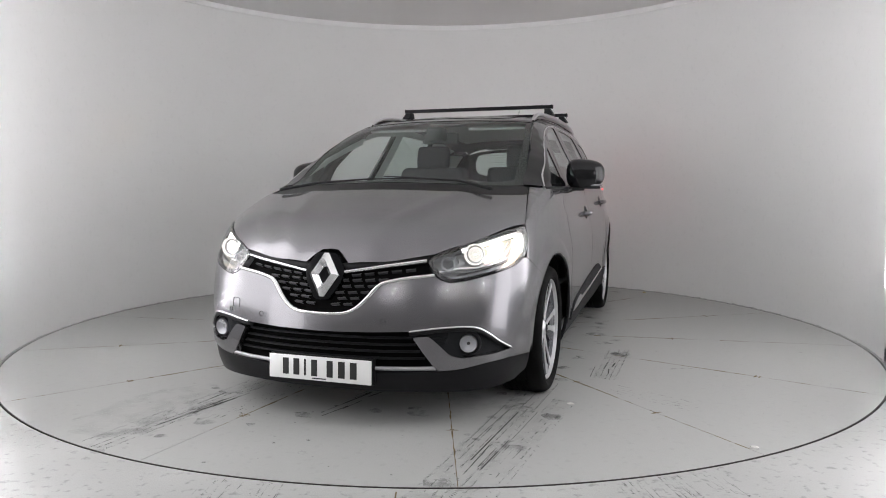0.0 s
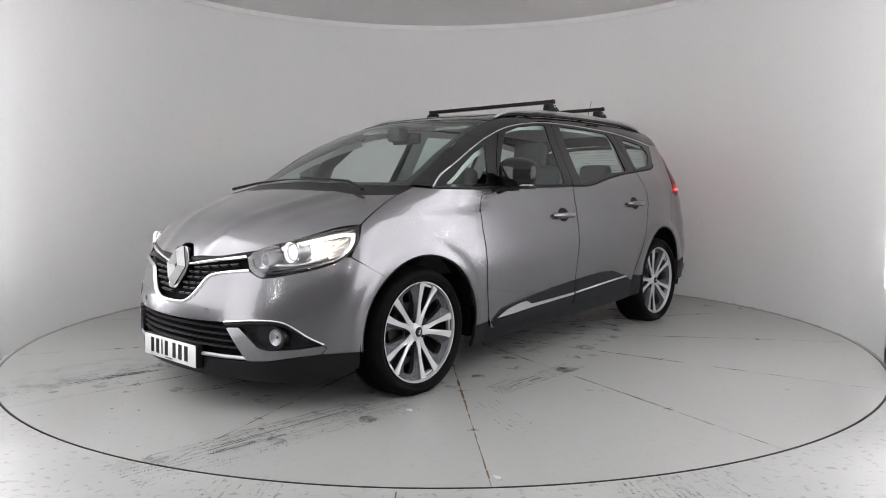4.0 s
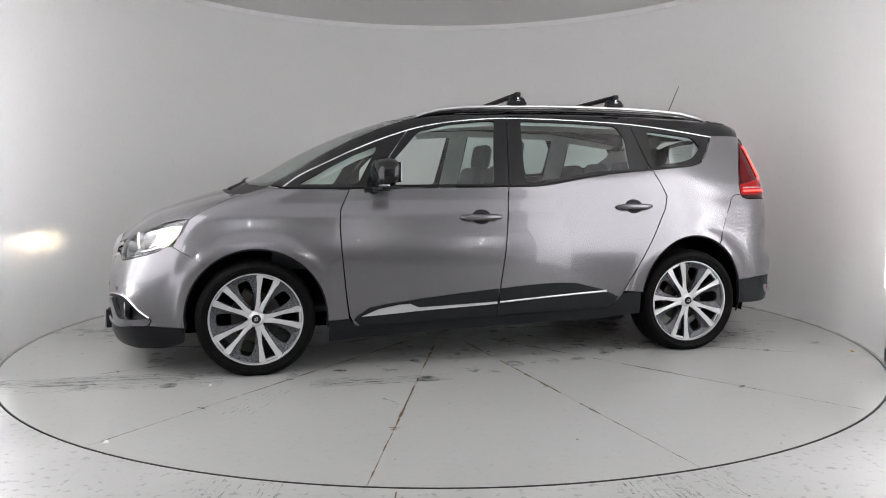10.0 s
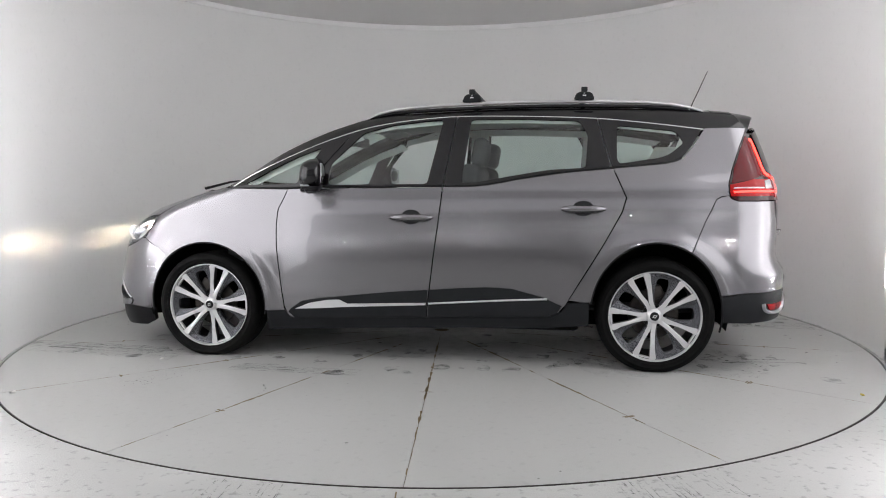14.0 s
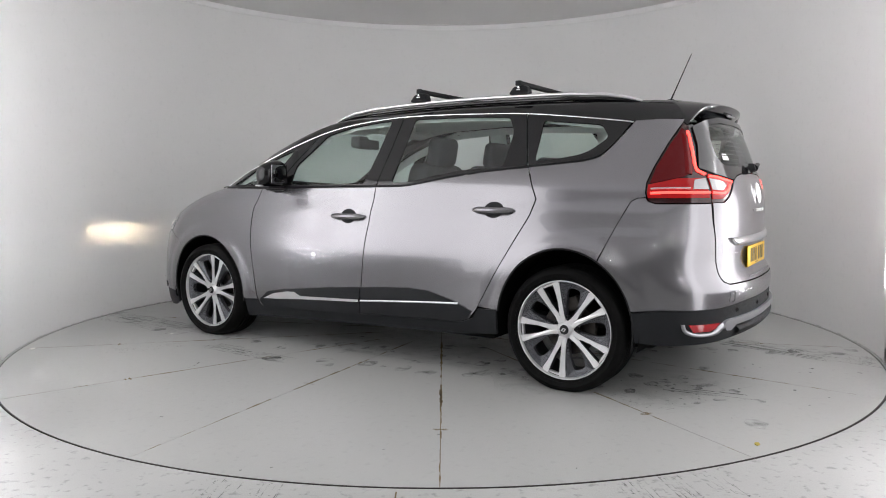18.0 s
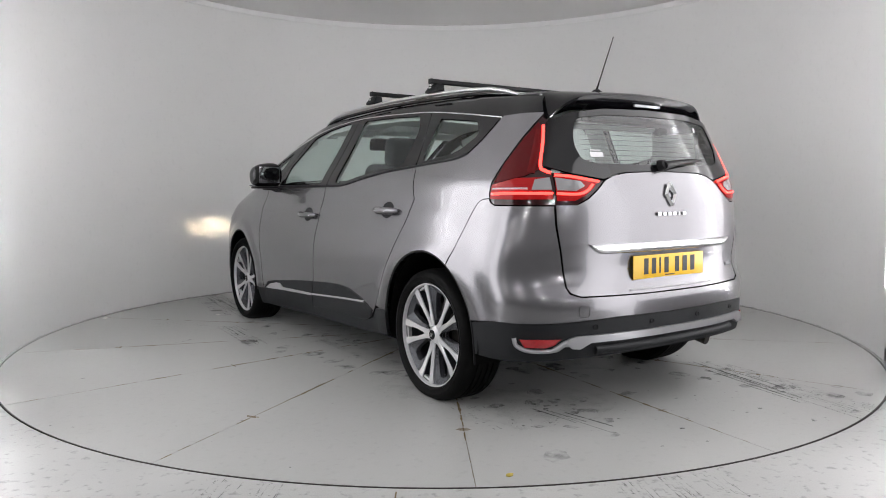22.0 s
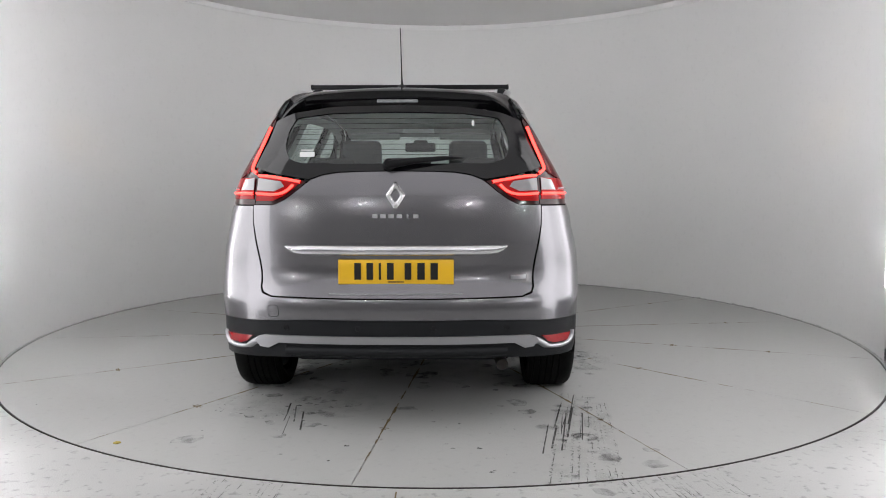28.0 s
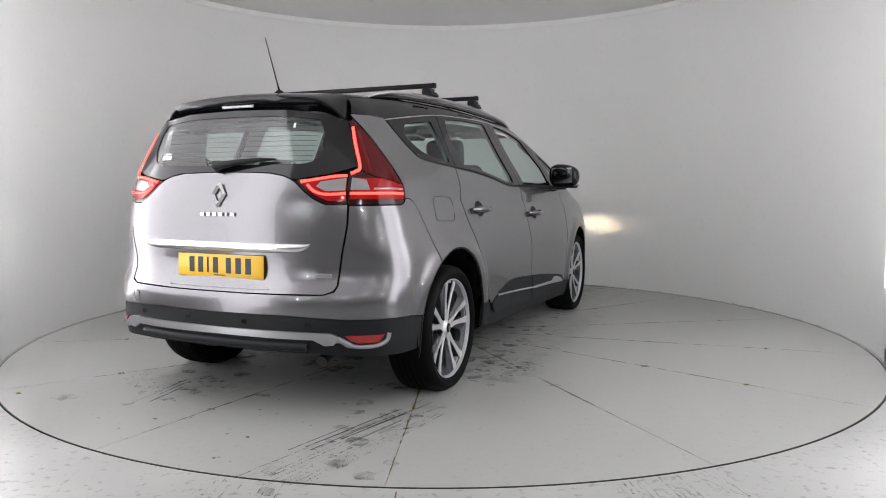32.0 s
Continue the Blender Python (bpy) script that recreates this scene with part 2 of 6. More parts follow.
TAIL_GLOW = glowing("tail_lamp_glow", (1.0, 0.045, 0.035), 3.4, (0.6, 0.02, 0.02))
TAIL_RED = glowing("tail_lamp_red", (1.0, 0.03, 0.03), 0.02, (0.05, 0.0015, 0.003), 0.12)
LAMP_SILVER = material("bright_lamp_reflector", (0.46, 0.47, 0.49), 0.25, 0.55, vary=0.2, scale=45)
TAIL_BODY = glowing("lit_red_lamp_body", (1.0, 0.03, 0.03), 0.15, (0.10, 0.002, 0.003), 0.12)
LAMP_DARK = material("dark_red_lamp_shell", (0.022, 0.002, 0.003), 0.12, spec=0.4)
REFLECTOR = material("red_reflector", (0.30, 0.005, 0.009), 0.15, coat=1.0, vary=0.2, scale=90)
# its emission stands in for the bloom round a lit head lamp
LAMP_GLOW = glowing("lamp_bloom_glow", (1.0, 0.93, 0.82), 0.5, (0.7, 0.7, 0.7), 0.25)
CLEAR_WINDOW = material("clear_ribbed_window", (0.24, 0.24, 0.25), 0.15, coat=1.0, bump=0.4, fine=90)
FIN_GLOW = glowing("inner_fin_glow", (1.0, 0.03, 0.03), 0.03, (0.07, 0.002, 0.003), 0.12)


# ---- building blocks ----
def empty(name, m=None):
    ob = new(name)
    ob.empty_display_size = 0.2
    if m is not None:
        ob.matrix_world = m
    return ob


def part(name, bm, mat, parent=None, label="", smooth=True):
    me = bpy.data.meshes.new(name)
    bm.to_mesh(me)
    bm.free()
    if smooth:
        me.shade_smooth()
    me.materials.append(mat)
    ob = new(name, me)
    if parent is not None:
        ob.parent = parent
    if label:
        tagged(ob, label)
    return ob


def sharpen(bm, degrees=35):
    for e in bm.edges:
        if len(e.link_faces) != 2 or e.calc_face_angle(0) > radians(degrees):
            e.smooth = False
    return bm


def box(w, d, h, at=(0, 0, 0), bevel=0.0, segments=2, turn=None):
    bm = bmesh.new()
    bmesh.ops.create_cube(bm, size=1, matrix=Matrix.Diagonal((w, d, h, 1)))
    if bevel:
        bmesh.ops.bevel(bm, geom=bm.edges[:], offset=bevel, segments=segments, affect="EDGES", profile=0.5)
    m = Matrix.Translation(at) @ (turn if turn is not None else Matrix())
    bm.transform(m)
    return sharpen(bm)


def merge(*bms):
    out = bms[0]
    for b in bms[1:]:
        me = bpy.data.meshes.new("join")
        b.to_mesh(me)
        b.free()
        out.from_mesh(me)
        bpy.data.meshes.remove(me)
    return out


def lathe(profile, n=64, a0=0.0, a1=2 * math.pi, axis="Z"):
    """Turn (radius, height) pairs about an axis."""
    bm = bmesh.new()
    whole = abs(a1 - a0 - 2 * math.pi) < 1e-6
    cols = []
    for i in range(n if whole else n + 1):
        a = a0 + (a1 - a0) * i / n
        cols.append([bm.verts.new((r * math.cos(a), r * math.sin(a), h)) for r, h in profile])
    for i in range(n):
        p, q = cols[i], cols[(i + 1) % len(cols)]
        for j in range(len(profile) - 1):
            bm.faces.new((p[j], q[j], q[j + 1], p[j + 1]))
    bmesh.ops.remove_doubles(bm, verts=bm.verts[:], dist=1e-6)
    bmesh.ops.recalc_face_normals(bm, faces=bm.faces[:])
    if axis == "Y":
        bm.transform(Matrix.Rotation(radians(-90), 4, "X"))
    return sharpen(bm)


def pipe(points, radius, n=10, flat=1.0):
    """A round bar along points."""
    bm = bmesh.new()
    pts = [Vector(p) for p in points]
    rings = []
    for i, p in enumerate(pts):
        way = (pts[min(i + 1, len(pts) - 1)] - pts[max(i - 1, 0)]).normalized()
        u = way.cross(Vector((0, 0, 1)))
        u = u.normalized() if u.length > 1e-3 else Vector((1, 0, 0))
        v = u.cross(way).normalized()
        r = radius[i] if isinstance(radius, (list, tuple)) else radius
        rings.append([bm.verts.new(p + (u * math.cos(k * 2 * math.pi / n) + v * flat * math.sin(k * 2 * math.pi / n)) * r) for k in range(n)])
    for a, b in zip(rings, rings[1:]):
        for k in range(n):
            bm.faces.new((a[k], a[(k + 1) % n], b[(k + 1) % n], b[k]))
    bm.faces.new(rings[0][::-1])
    bm.faces.new(rings[-1])
    bmesh.ops.recalc_face_normals(bm, faces=bm.faces[:])
    return sharpen(bm, 60)


# ---- the booth ----
def surface(name, color, rough, broad, fine_amount, bump, stain=None, coat=0.0):
    """Painted masonry or concrete in world size: broad clouds, fine speckle, soft relief."""
    m = material(name, color, rough, coat=coat)
    nt = m.node_tree
    b = nt.nodes["Principled BSDF"]
    co = nt.nodes.new("ShaderNodeTexCoord")
    cloud, speck, grit = [nt.nodes.new("ShaderNodeTexNoise") for _ in range(3)]
    for n, s, d in ((cloud, 1.3, 7), (speck, 26, 5), (grit, 160, 3)):
        n.inputs["Scale"].default_value, n.inputs["Detail"].default_value = s, d
        nt.links.new(co.outputs["Object"], n.inputs["Vector"])
    tone = nt.nodes.new("ShaderNodeMix")
    tone.data_type = "RGBA"
    tone.inputs["A"].default_value = (*[c * (1 - broad) for c in color], 1)
    tone.inputs["B"].default_value = (*[min(1, c * (1 + broad)) for c in color], 1)
    nt.links.new(cloud.outputs["Fac"], tone.inputs["Factor"])
    last = tone.outputs["Result"]
    spot = nt.nodes.new("ShaderNodeValToRGB")
    spot.color_ramp.elements[0].position, spot.color_ramp.elements[1].position = 0.30, 0.42
    spot.color_ramp.elements[0].color = (*[1 - fine_amount] * 3, 1)
    spot.color_ramp.elements[1].color = (1, 1, 1, 1)
    nt.links.new(speck.outputs["Fac"], spot.inputs["Fac"])
    mul = nt.nodes.new("ShaderNodeMix")
    mul.data_type, mul.blend_type = "RGBA", "MULTIPLY"
    mul.inputs["Factor"].default_value = 1
    nt.links.new(last, mul.inputs["A"])
    nt.links.new(spot.outputs["Color"], mul.inputs["B"])
    nt.links.new(mul.outputs["Result"], b.inputs["Base Color"])
    q = nt.nodes.new("ShaderNodeMapRange")
    q.inputs["To Min"].default_value, q.inputs["To Max"].default_value = rough - 0.08, rough + 0.1
    nt.links.new(cloud.outputs["Fac"], q.inputs["Value"])
    nt.links.new(q.outputs["Result"], b.inputs["Roughness"])
    u = nt.nodes.new("ShaderNodeBump")
    u.inputs["Strength"].default_value, u.inputs["Distance"].default_value = bump, 0.003
    nt.links.new(grit.outputs["Fac"], u.inputs["Height"])
    nt.links.new(u.outputs["Normal"], b.inputs["Normal"])
    return m


WALL_PAINT = surface("white_wall_paint", (0.86, 0.86, 0.855), 0.6, 0.03, 0.03, 0.08)
CEILING_PAINT = surface("ceiling_paint", (0.83, 0.82, 0.81), 0.8, 0.03, 0.02, 0.05)
DISC_PAINT = surface("grey_disc_paint", (0.372, 0.375, 0.365), 0.36, 0.10, 0.09, 0.2)
SCREED = surface("worn_concrete", (0.385, 0.388, 0.378), 0.55, 0.18, 0.35, 0.5)
RAIL_WHITE = material("white_cornice_paint", (0.90, 0.90, 0.90), 0.35, vary=0.03)
GAP_DARK = material("dark_gap", (0.02, 0.02, 0.02), 0.8)
ROOM_GREY = surface("dim_hall_paint", (0.5, 0.5, 0.5), 0.8, 0.05, 0.02, 0.05)
OPEN = radians(69.3)    # half the opening through which the booth is seen


def booth():
    a0, a1 = -math.pi / 2 + OPEN, 1.5 * math.pi - OPEN
    wall = part("wall_booth", lathe([(WALL, 0), (WALL, TOP - 0.05), (WALL + 0.12, TOP - 0.05), (WALL + 0.12, 0), (WALL, 0)], 160, a0, a1), WALL_PAINT)
    tagged(wall, "curved white painted wall round the turntable", "wall", kind="structure")
    rail = part("trim", lathe([(WALL - 0.018, TOP - 0.055), (WALL - 0.018, TOP - 0.004), (WALL + 0.1, TOP - 0.004), (WALL + 0.1, TOP - 0.055), (WALL - 0.018, TOP - 0.055)], 160, a0, a1), RAIL_WHITE)
    tagged(rail, "white cornice rail along the wall top", "cornice", kind="structure")
    gap = part("trim", lathe([(WALL - 0.002, TOP - 0.0038), (WALL - 0.002, TOP), (WALL + 0.02, TOP), (WALL + 0.02, TOP - 0.0038), (WALL - 0.002, TOP - 0.0038)], 160, a0, a1), GAP_DARK)
    tagged(gap, "thin dark gap over the cornice rail", "cornice gap", kind="structure")
    ceil = part("ceiling", lathe([(0, TOP), (3.6, TOP), (3.6, TOP + 0.08), (0, TOP + 0.08)], 96), CEILING_PAINT, smooth=False)
    tagged(ceil, "flat pale grey ceiling over the booth", "ceiling", kind="structure")
    floor = part("floor", lathe([(RING + 0.007, -0.05), (RING + 0.007, 0), (9.0, 0), (9.0, -0.05)], 128), SCREED, smooth=False)
    tagged(floor, "worn pale concrete floor with dark scuffs", "floor", kind="structure")
    pit = part("ground", lathe([(0, -0.06), (9.2, -0.06), (9.2, -0.16), (0, -0.16)], 64), GAP_DARK, smooth=False)
    tagged(pit, "dark pit beneath the turntable", "pit", kind="structure")
    hall = part("wall_hall", lathe([(8.6, 0), (8.6, 4.2), (8.75, 4.2), (8.75, 0), (8.6, 0)], 48), ROOM_GREY, smooth=False)
    tagged(hall, "dim grey hall wall behind the booth", "wall", kind="structure")
    lid = part("ceiling_hall", lathe([(0, 4.2), (8.8, 4.2), (8.8, 4.3), (0, 4.3)], 48), ROOM_GREY, smooth=False)
    tagged(lid, "dim grey hall ceiling", "ceiling", kind="structure")


booth()


def scuffed(name, dark, density, stretch, low=0.47, high=0.68):
    """Thin dirt on a floor: dark where stretched noise is high, clear elsewhere."""
    m = bpy.data.materials.new(name)
    m.use_nodes = True
    nt = m.node_tree
    b, out = nt.nodes["Principled BSDF"], nt.nodes["Material Output"]
    b.inputs["Base Color"].default_value = (*dark, 1)
    b.inputs["Roughness"].default_value = 0.75
    co, mp, n = nt.nodes.new("ShaderNodeTexCoord"), nt.nodes.new("ShaderNodeMapping"), nt.nodes.new("ShaderNodeTexNoise")
    mp.inputs["Scale"].default_value = stretch
    n.inputs["Scale"].default_value, n.inputs["Detail"].default_value = 1.0, 8
    nt.links.new(co.outputs["Object"], mp.inputs["Vector"])
    nt.links.new(mp.outputs["Vector"], n.inputs["Vector"])
    r = nt.nodes.new("ShaderNodeMapRange")
    r.inputs["From Min"].default_value, r.inputs["From Max"].default_value = low, high
    r.inputs["To Max"].default_value = density
    nt.links.new(n.outputs["Fac"], r.inputs["Value"])
    clear, mix = nt.nodes.new("ShaderNodeBsdfTransparent"), nt.nodes.new("ShaderNodeMixShader")
    nt.links.new(r.outputs["Result"], mix.inputs[0])
    nt.links.new(clear.outputs[0], mix.inputs[1])
    nt.links.new(b.outputs[0], mix.inputs[2])
    nt.links.new(mix.outputs[0], out.inputs[0])
    return m


SEAM_DIRT = surface("brown_seam_dirt", (0.150, 0.105, 0.045), 0.85, 0.45, 0.5, 0.3)
TREAD = scuffed("tyre_dirt", (0.045, 0.045, 0.042), 0.80, (14, 14, 14), 0.30, 0.52)
SMUDGE = scuffed("floor_smudge", (0.10, 0.10, 0.095), 0.55, (16, 12, 12), 0.40, 0.70)
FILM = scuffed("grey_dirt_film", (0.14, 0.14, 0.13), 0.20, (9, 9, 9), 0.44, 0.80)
TRACK = scuffed("dark_tyre_track", (0.035, 0.035, 0.033), 0.6, (18, 18, 18), 0.33, 0.58)
SPECK = scuffed("dark_specks", (0.06, 0.06, 0.055), 0.9, (30, 30, 30))
LITTER = material("pale_litter", (0.72, 0.71, 0.68), 0.7)
LEAF = material("dry_leaf_scrap", (0.42, 0.33, 0.06), 0.7)


def flat_pieces(polys, z):
    """Thin pieces lying at a height, each a polygon in the plan."""
    bm = bmesh.new()
    for poly in polys:
        bm.faces.new([bm.verts.new((x, y, z)) for x, y in poly])
    for f in bm.faces:
        if f.normal.z < 0 or (f.normal_update() is None and f.normal.z < 0):
            f.normal_flip()
    return bm


def tread_marks(x0, y0, x1, y1, width, keep, rng):
    """Fine broken tread lines along a wheel's way, with short slanted ticks beside some of them."""
    a, b = Vector((x0, y0)), Vector((x1, y1))
    way = (b - a).normalized()
    across = Vector((-way.y, way.x))
    out = []

    def dash(c, u, l, w):
        v = Vector((-u.y, u.x))
        out.append([tuple(c + u * l + v * w * 0.5), tuple(c + v * w), tuple(c - u * l + v * w * 0.4), tuple(c - u * l - v * w * 0.6), tuple(c - v * w), tuple(c + u * l - v * w * 0.4)])

    for rib in (-0.5, -0.27, -0.05, 0.2, 0.46):
        s, phase, strong = 0.0, rng.random() * 6, 0.45 + 0.55 * rng.random()
        slant = (1 if rib < 0 else -1) * (0.6 + 0.3 * rng.random())
        while s < (b - a).length:
            k = keep * strong * (0.45 + 0.55 * math.sin(s * 2.3 + phase) ** 2)
            c = a + way * s + across * (rib * width + 0.003 * math.sin(s * 4 + phase))
            if rng.random() < k * 0.6:
                dash(c, way, 0.006 + 0.016 * rng.random(), 0.0007 + 0.0012 * rng.random())
            if rng.random() < k:
                dash(c + across * 0.004 * rng.random(), (way * 0.5 + across * slant).normalized(), 0.004 + 0.007 * rng.random(), 0.0010 + 0.0010 * rng.random())
            s += 0.0135
    return out


def blob(cx, cy, r, rng):
    k = [0.6 + 0.6 * rng.random() for _ in range(9)]
    return [(cx + r * k[i] * math.cos(i * 0.698), cy + r * k[i] * 0.8 * math.sin(i * 0.698)) for i in range(9)]


def ribbon(x0, y0, x1, y1, w):
    a, b = Vector((x0, y0)), Vector((x1, y1))
    v = (b - a).normalized().orthogonal() * (w / 2)
    return [tuple(a + v), tuple(a - v), tuple(b - v), tuple(b + v)]


def turntable():
    rng = random.Random(7)
    t = empty("turntable")
    tagged(t, "round grey painted turntable with radial joints and tyre marks", "turntable")
    part("deck", lathe([(0, -0.006), (RING - 0.003, -0.006), (RING - 0.003, -0.045), (0, -0.045)], 192), SEAM_DIRT, t, smooth=False)
    part("edge_ring", lathe([(RING - 0.006, -0.02), (RING - 0.006, 0.0008), (RING - 0.001, 0.0008), (RING, -0.002), (RING, -0.04)], 192), CAST, t, "thin dark steel edge of the turntable")
    step = 2 * math.pi / 14
    gap = 0.0032
    bm = bmesh.new()
    inner, outer = [], []
    n = 14
    for i in range(n + 1):
        a = step * i / n
        inset = gap / 2 if i in (0, n) else 0
        da_o, da_i = inset / RING, inset / 0.06
        sgn = 1 if i == 0 else -1
        outer.append(bm.verts.new(((RING - 0.0064) * math.cos(a + sgn * da_o), (RING - 0.0064) * math.sin(a + sgn * da_o), 0)))
        inner.append(bm.verts.new((0.06 * math.cos(a + sgn * da_i), 0.06 * math.sin(a + sgn * da_i), 0)))
    loop = outer + inner[::-1]
    top = bm.faces.new(loop)
    low = [bm.verts.new(v.co - Vector((0, 0, 0.006))) for v in loop]
    for i in range(len(loop)):
        j = (i + 1) % len(loop)
        bm.faces.new((loop[i], low[i], low[j], loop[j]))
    bmesh.ops.recalc_face_normals(bm, faces=bm.faces[:])
    one = part("floor_panel", bm, DISC_PAINT, t, smooth=False)
    one.rotation_euler.z = radians(8.9)
    for k in range(1, 14):
        o = new("floor_panel", one.data)
        o.parent = t
        o.rotation_euler.z = radians(8.9) + step * k
    # brown grime along the joints, with a rusty tick where each beam crosses
    grime = []
    for k in range(14):
        a = radians(8.9) + step * k
        c, s = math.cos(a), math.sin(a)
        r = 0.5
        while r < RING - 0.05:
            if rng.random() < (0.25 + 0.7 * math.sin(r * 3.1 + k * 2.3) ** 2) * (1 if r < 2.3 else 0.5):
                w, l, o = (0.0024 + 0.0052 * rng.random() ** 2) * (1 if r < 2.2 else 0.5), 0.02 + 0.03 * rng.random(), (rng.random() - 0.5) * 0.004
                grime.append([(c * (r + d) - s * (o + e), s * (r + d) + c * (o + e)) for d, e in ((-l, -w), (-l * 0.2, -w * 1.3), (l, -w * 0.6), (l, w * 0.7), (0, w * 1.2), (-l, w))])
            r += 0.035
        for r in [q for q in (1.68, 2.29) if rng.random() < 0.8]:
            for _ in range(3):
                l, o = 0.010 + 0.03 * rng.random() ** 2, (rng.random() - 0.5) * 0.03
                grime.append([(c * (r + o + d) - s * e, s * (r + o + d) + c * e) for d, e in ((-0.004, -l), (0.004, -l * 0.8), (0.005, l), (-0.004, l * 0.7))])
    tagged(part("joint_grime", flat_pieces(grime, 0.0006), SEAM_DIRT, t, smooth=False), kind="stuff")
    marks = []
    for x0, y0, x1, y1, w, keep in ((1.01, -2.88, 1.07, -1.2, 0.16, 0.95), (1.17, -2.86, 1.24, -1.5, 0.12, 0.4), (-0.52, -2.86, -0.42, -1.6, 0.17, 0.7), (-0.28, -2.4, -0.22, -1.7, 0.12, 0.3),
                                    (-0.60, 2.88, -0.78, 1.70, 0.14, 0.6), (-0.76, 2.85, -0.86, 1.85, 0.10, 0.5), (1.37, -1.02, 1.36, -0.22, 0.12, 0.8), (1.9, -1.42, 1.45, -1.2, 0.14, 0.4), (0.9, 1.5, 0.98, 2.1, 0.15, 0.2)):
        marks += tread_marks(x0, y0, x1, y1, w, keep, rng)
    for x0, y0, x1, y1, n in ((-0.62, 2.6, -0.80, 1.6, 9), (-0.45, -2.6, -0.30, -1.5, 7), (1.04, -2.7, 1.08, -1.3, 6), (0.2, -2.2, 0.35, -1.4, 6), (0.7, 1.9, 0.6, 2.5, 5), (1.37, -1.0, 1.35, -0.3, 4)):
        for _ in range(n):
            f, g, o = rng.random() * 0.5, 0.15 + 0.35 * rng.random(), rng.gauss(0, 0.06)
            u = Vector((x1 - x0, y1 - y0))
            v = Vector((-u.y, u.x)).normalized()
            p, q = Vector((x0, y0)) + u * f + v * o, Vector((x0, y0)) + u * min(1.0, f + g) + v * (o + rng.gauss(0, 0.01))
            marks.append(ribbon(p.x, p.y, q.x, q.y, 0.003 + 0.006 * rng.random()))
    drag = []
    for x0, y0, x1, y1, w in ((1.01, -2.88, 1.06, -1.2, 0.19), (1.15, -2.86, 1.24, -1.5, 0.12), (-0.52, -2.86, -0.42, -1.6, 0.2), (-0.60, 2.88, -0.78, 1.70, 0.18), (-0.76, 2.85, -0.86, 1.85, 0.14), (1.37, -1.02, 1.36, -0.22, 0.16), (-0.9, -1.6, -0.95, 1.2, 0.2), (0.85, -1.1, 0.85, 1.4, 0.2)):
        u = Vector((x1 - x0, y1 - y0))
        v = Vector((-u.y, u.x)).normalized()
        edge = [(i / 14, (0.5 - 0.12 * rng.random()) * w) for i in range(15)]
        drag.append([tuple(Vector((x0, y0)) + u * f + v * d) for f, d in edge] + [tuple(Vector((x0, y0)) + u * f - v * d) for f, d in edge[::-1]])
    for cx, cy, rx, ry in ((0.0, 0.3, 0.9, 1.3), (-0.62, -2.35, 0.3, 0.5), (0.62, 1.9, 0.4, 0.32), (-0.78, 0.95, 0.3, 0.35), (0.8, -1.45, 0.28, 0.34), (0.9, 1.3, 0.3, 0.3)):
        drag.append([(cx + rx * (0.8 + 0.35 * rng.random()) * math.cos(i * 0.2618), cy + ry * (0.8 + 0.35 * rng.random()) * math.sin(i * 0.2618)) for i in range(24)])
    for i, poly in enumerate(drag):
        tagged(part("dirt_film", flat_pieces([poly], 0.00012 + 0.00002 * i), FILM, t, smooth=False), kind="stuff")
    tagged(part("tyre_mark", flat_pieces(marks, 0.0009), TREAD, t, smooth=False), kind="stuff")
    smears = []
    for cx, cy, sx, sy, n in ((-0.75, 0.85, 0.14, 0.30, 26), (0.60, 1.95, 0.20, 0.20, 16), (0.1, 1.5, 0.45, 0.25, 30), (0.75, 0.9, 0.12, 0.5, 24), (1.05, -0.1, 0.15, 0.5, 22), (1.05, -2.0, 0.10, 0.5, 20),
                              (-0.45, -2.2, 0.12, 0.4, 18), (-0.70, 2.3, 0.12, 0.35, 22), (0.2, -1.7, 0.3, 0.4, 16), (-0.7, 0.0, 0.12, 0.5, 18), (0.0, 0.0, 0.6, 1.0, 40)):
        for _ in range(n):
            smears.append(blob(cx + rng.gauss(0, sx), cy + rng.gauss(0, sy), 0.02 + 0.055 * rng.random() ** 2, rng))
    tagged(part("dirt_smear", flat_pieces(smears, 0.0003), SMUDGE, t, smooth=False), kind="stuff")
    spots = []
    for _ in range(150):
        r, a = 2.88 * math.sqrt(rng.random()), rng.random() * 6.283
        spots.append(blob(r * math.cos(a), r * math.sin(a), 0.003 + 0.008 * rng.random() ** 3, rng))
    for cx, cy, sx, sy, n in ((0.66, 2.0, 0.16, 0.18, 60), (-0.55, 2.2, 0.3, 0.4, 40), (0.2, 2.0, 0.3, 0.3, 30), (-0.85, 0.95, 0.12, 0.15, 50), (-0.3, 2.65, 0.08, 0.16, 20), (0.4, -1.9, 0.5, 0.5, 40), (-0.3, -2.0, 0.3, 0.5, 40)):
        for _ in range(n):
            spots.append(blob(cx + rng.gauss(0, sx), cy + rng.gauss(0, sy), 0.004 + 0.012 * rng.random() ** 2, rng))
    spots = [b for b in spots if math.hypot(*b[0]) < RING - 0.05]
    mark = [(1.71, -0.66), (1.76, -0.62), (1.82, -0.60), (1.88, -0.61)]
    spots += [ribbon(*a, *b, 0.012) for a, b in zip(mark, mark[1:])]
    tagged(part("floor_specks", flat_pieces(spots, 0.0012), SPECK, t, smooth=False), kind="stuff")
    return t


TABLE = turntable()


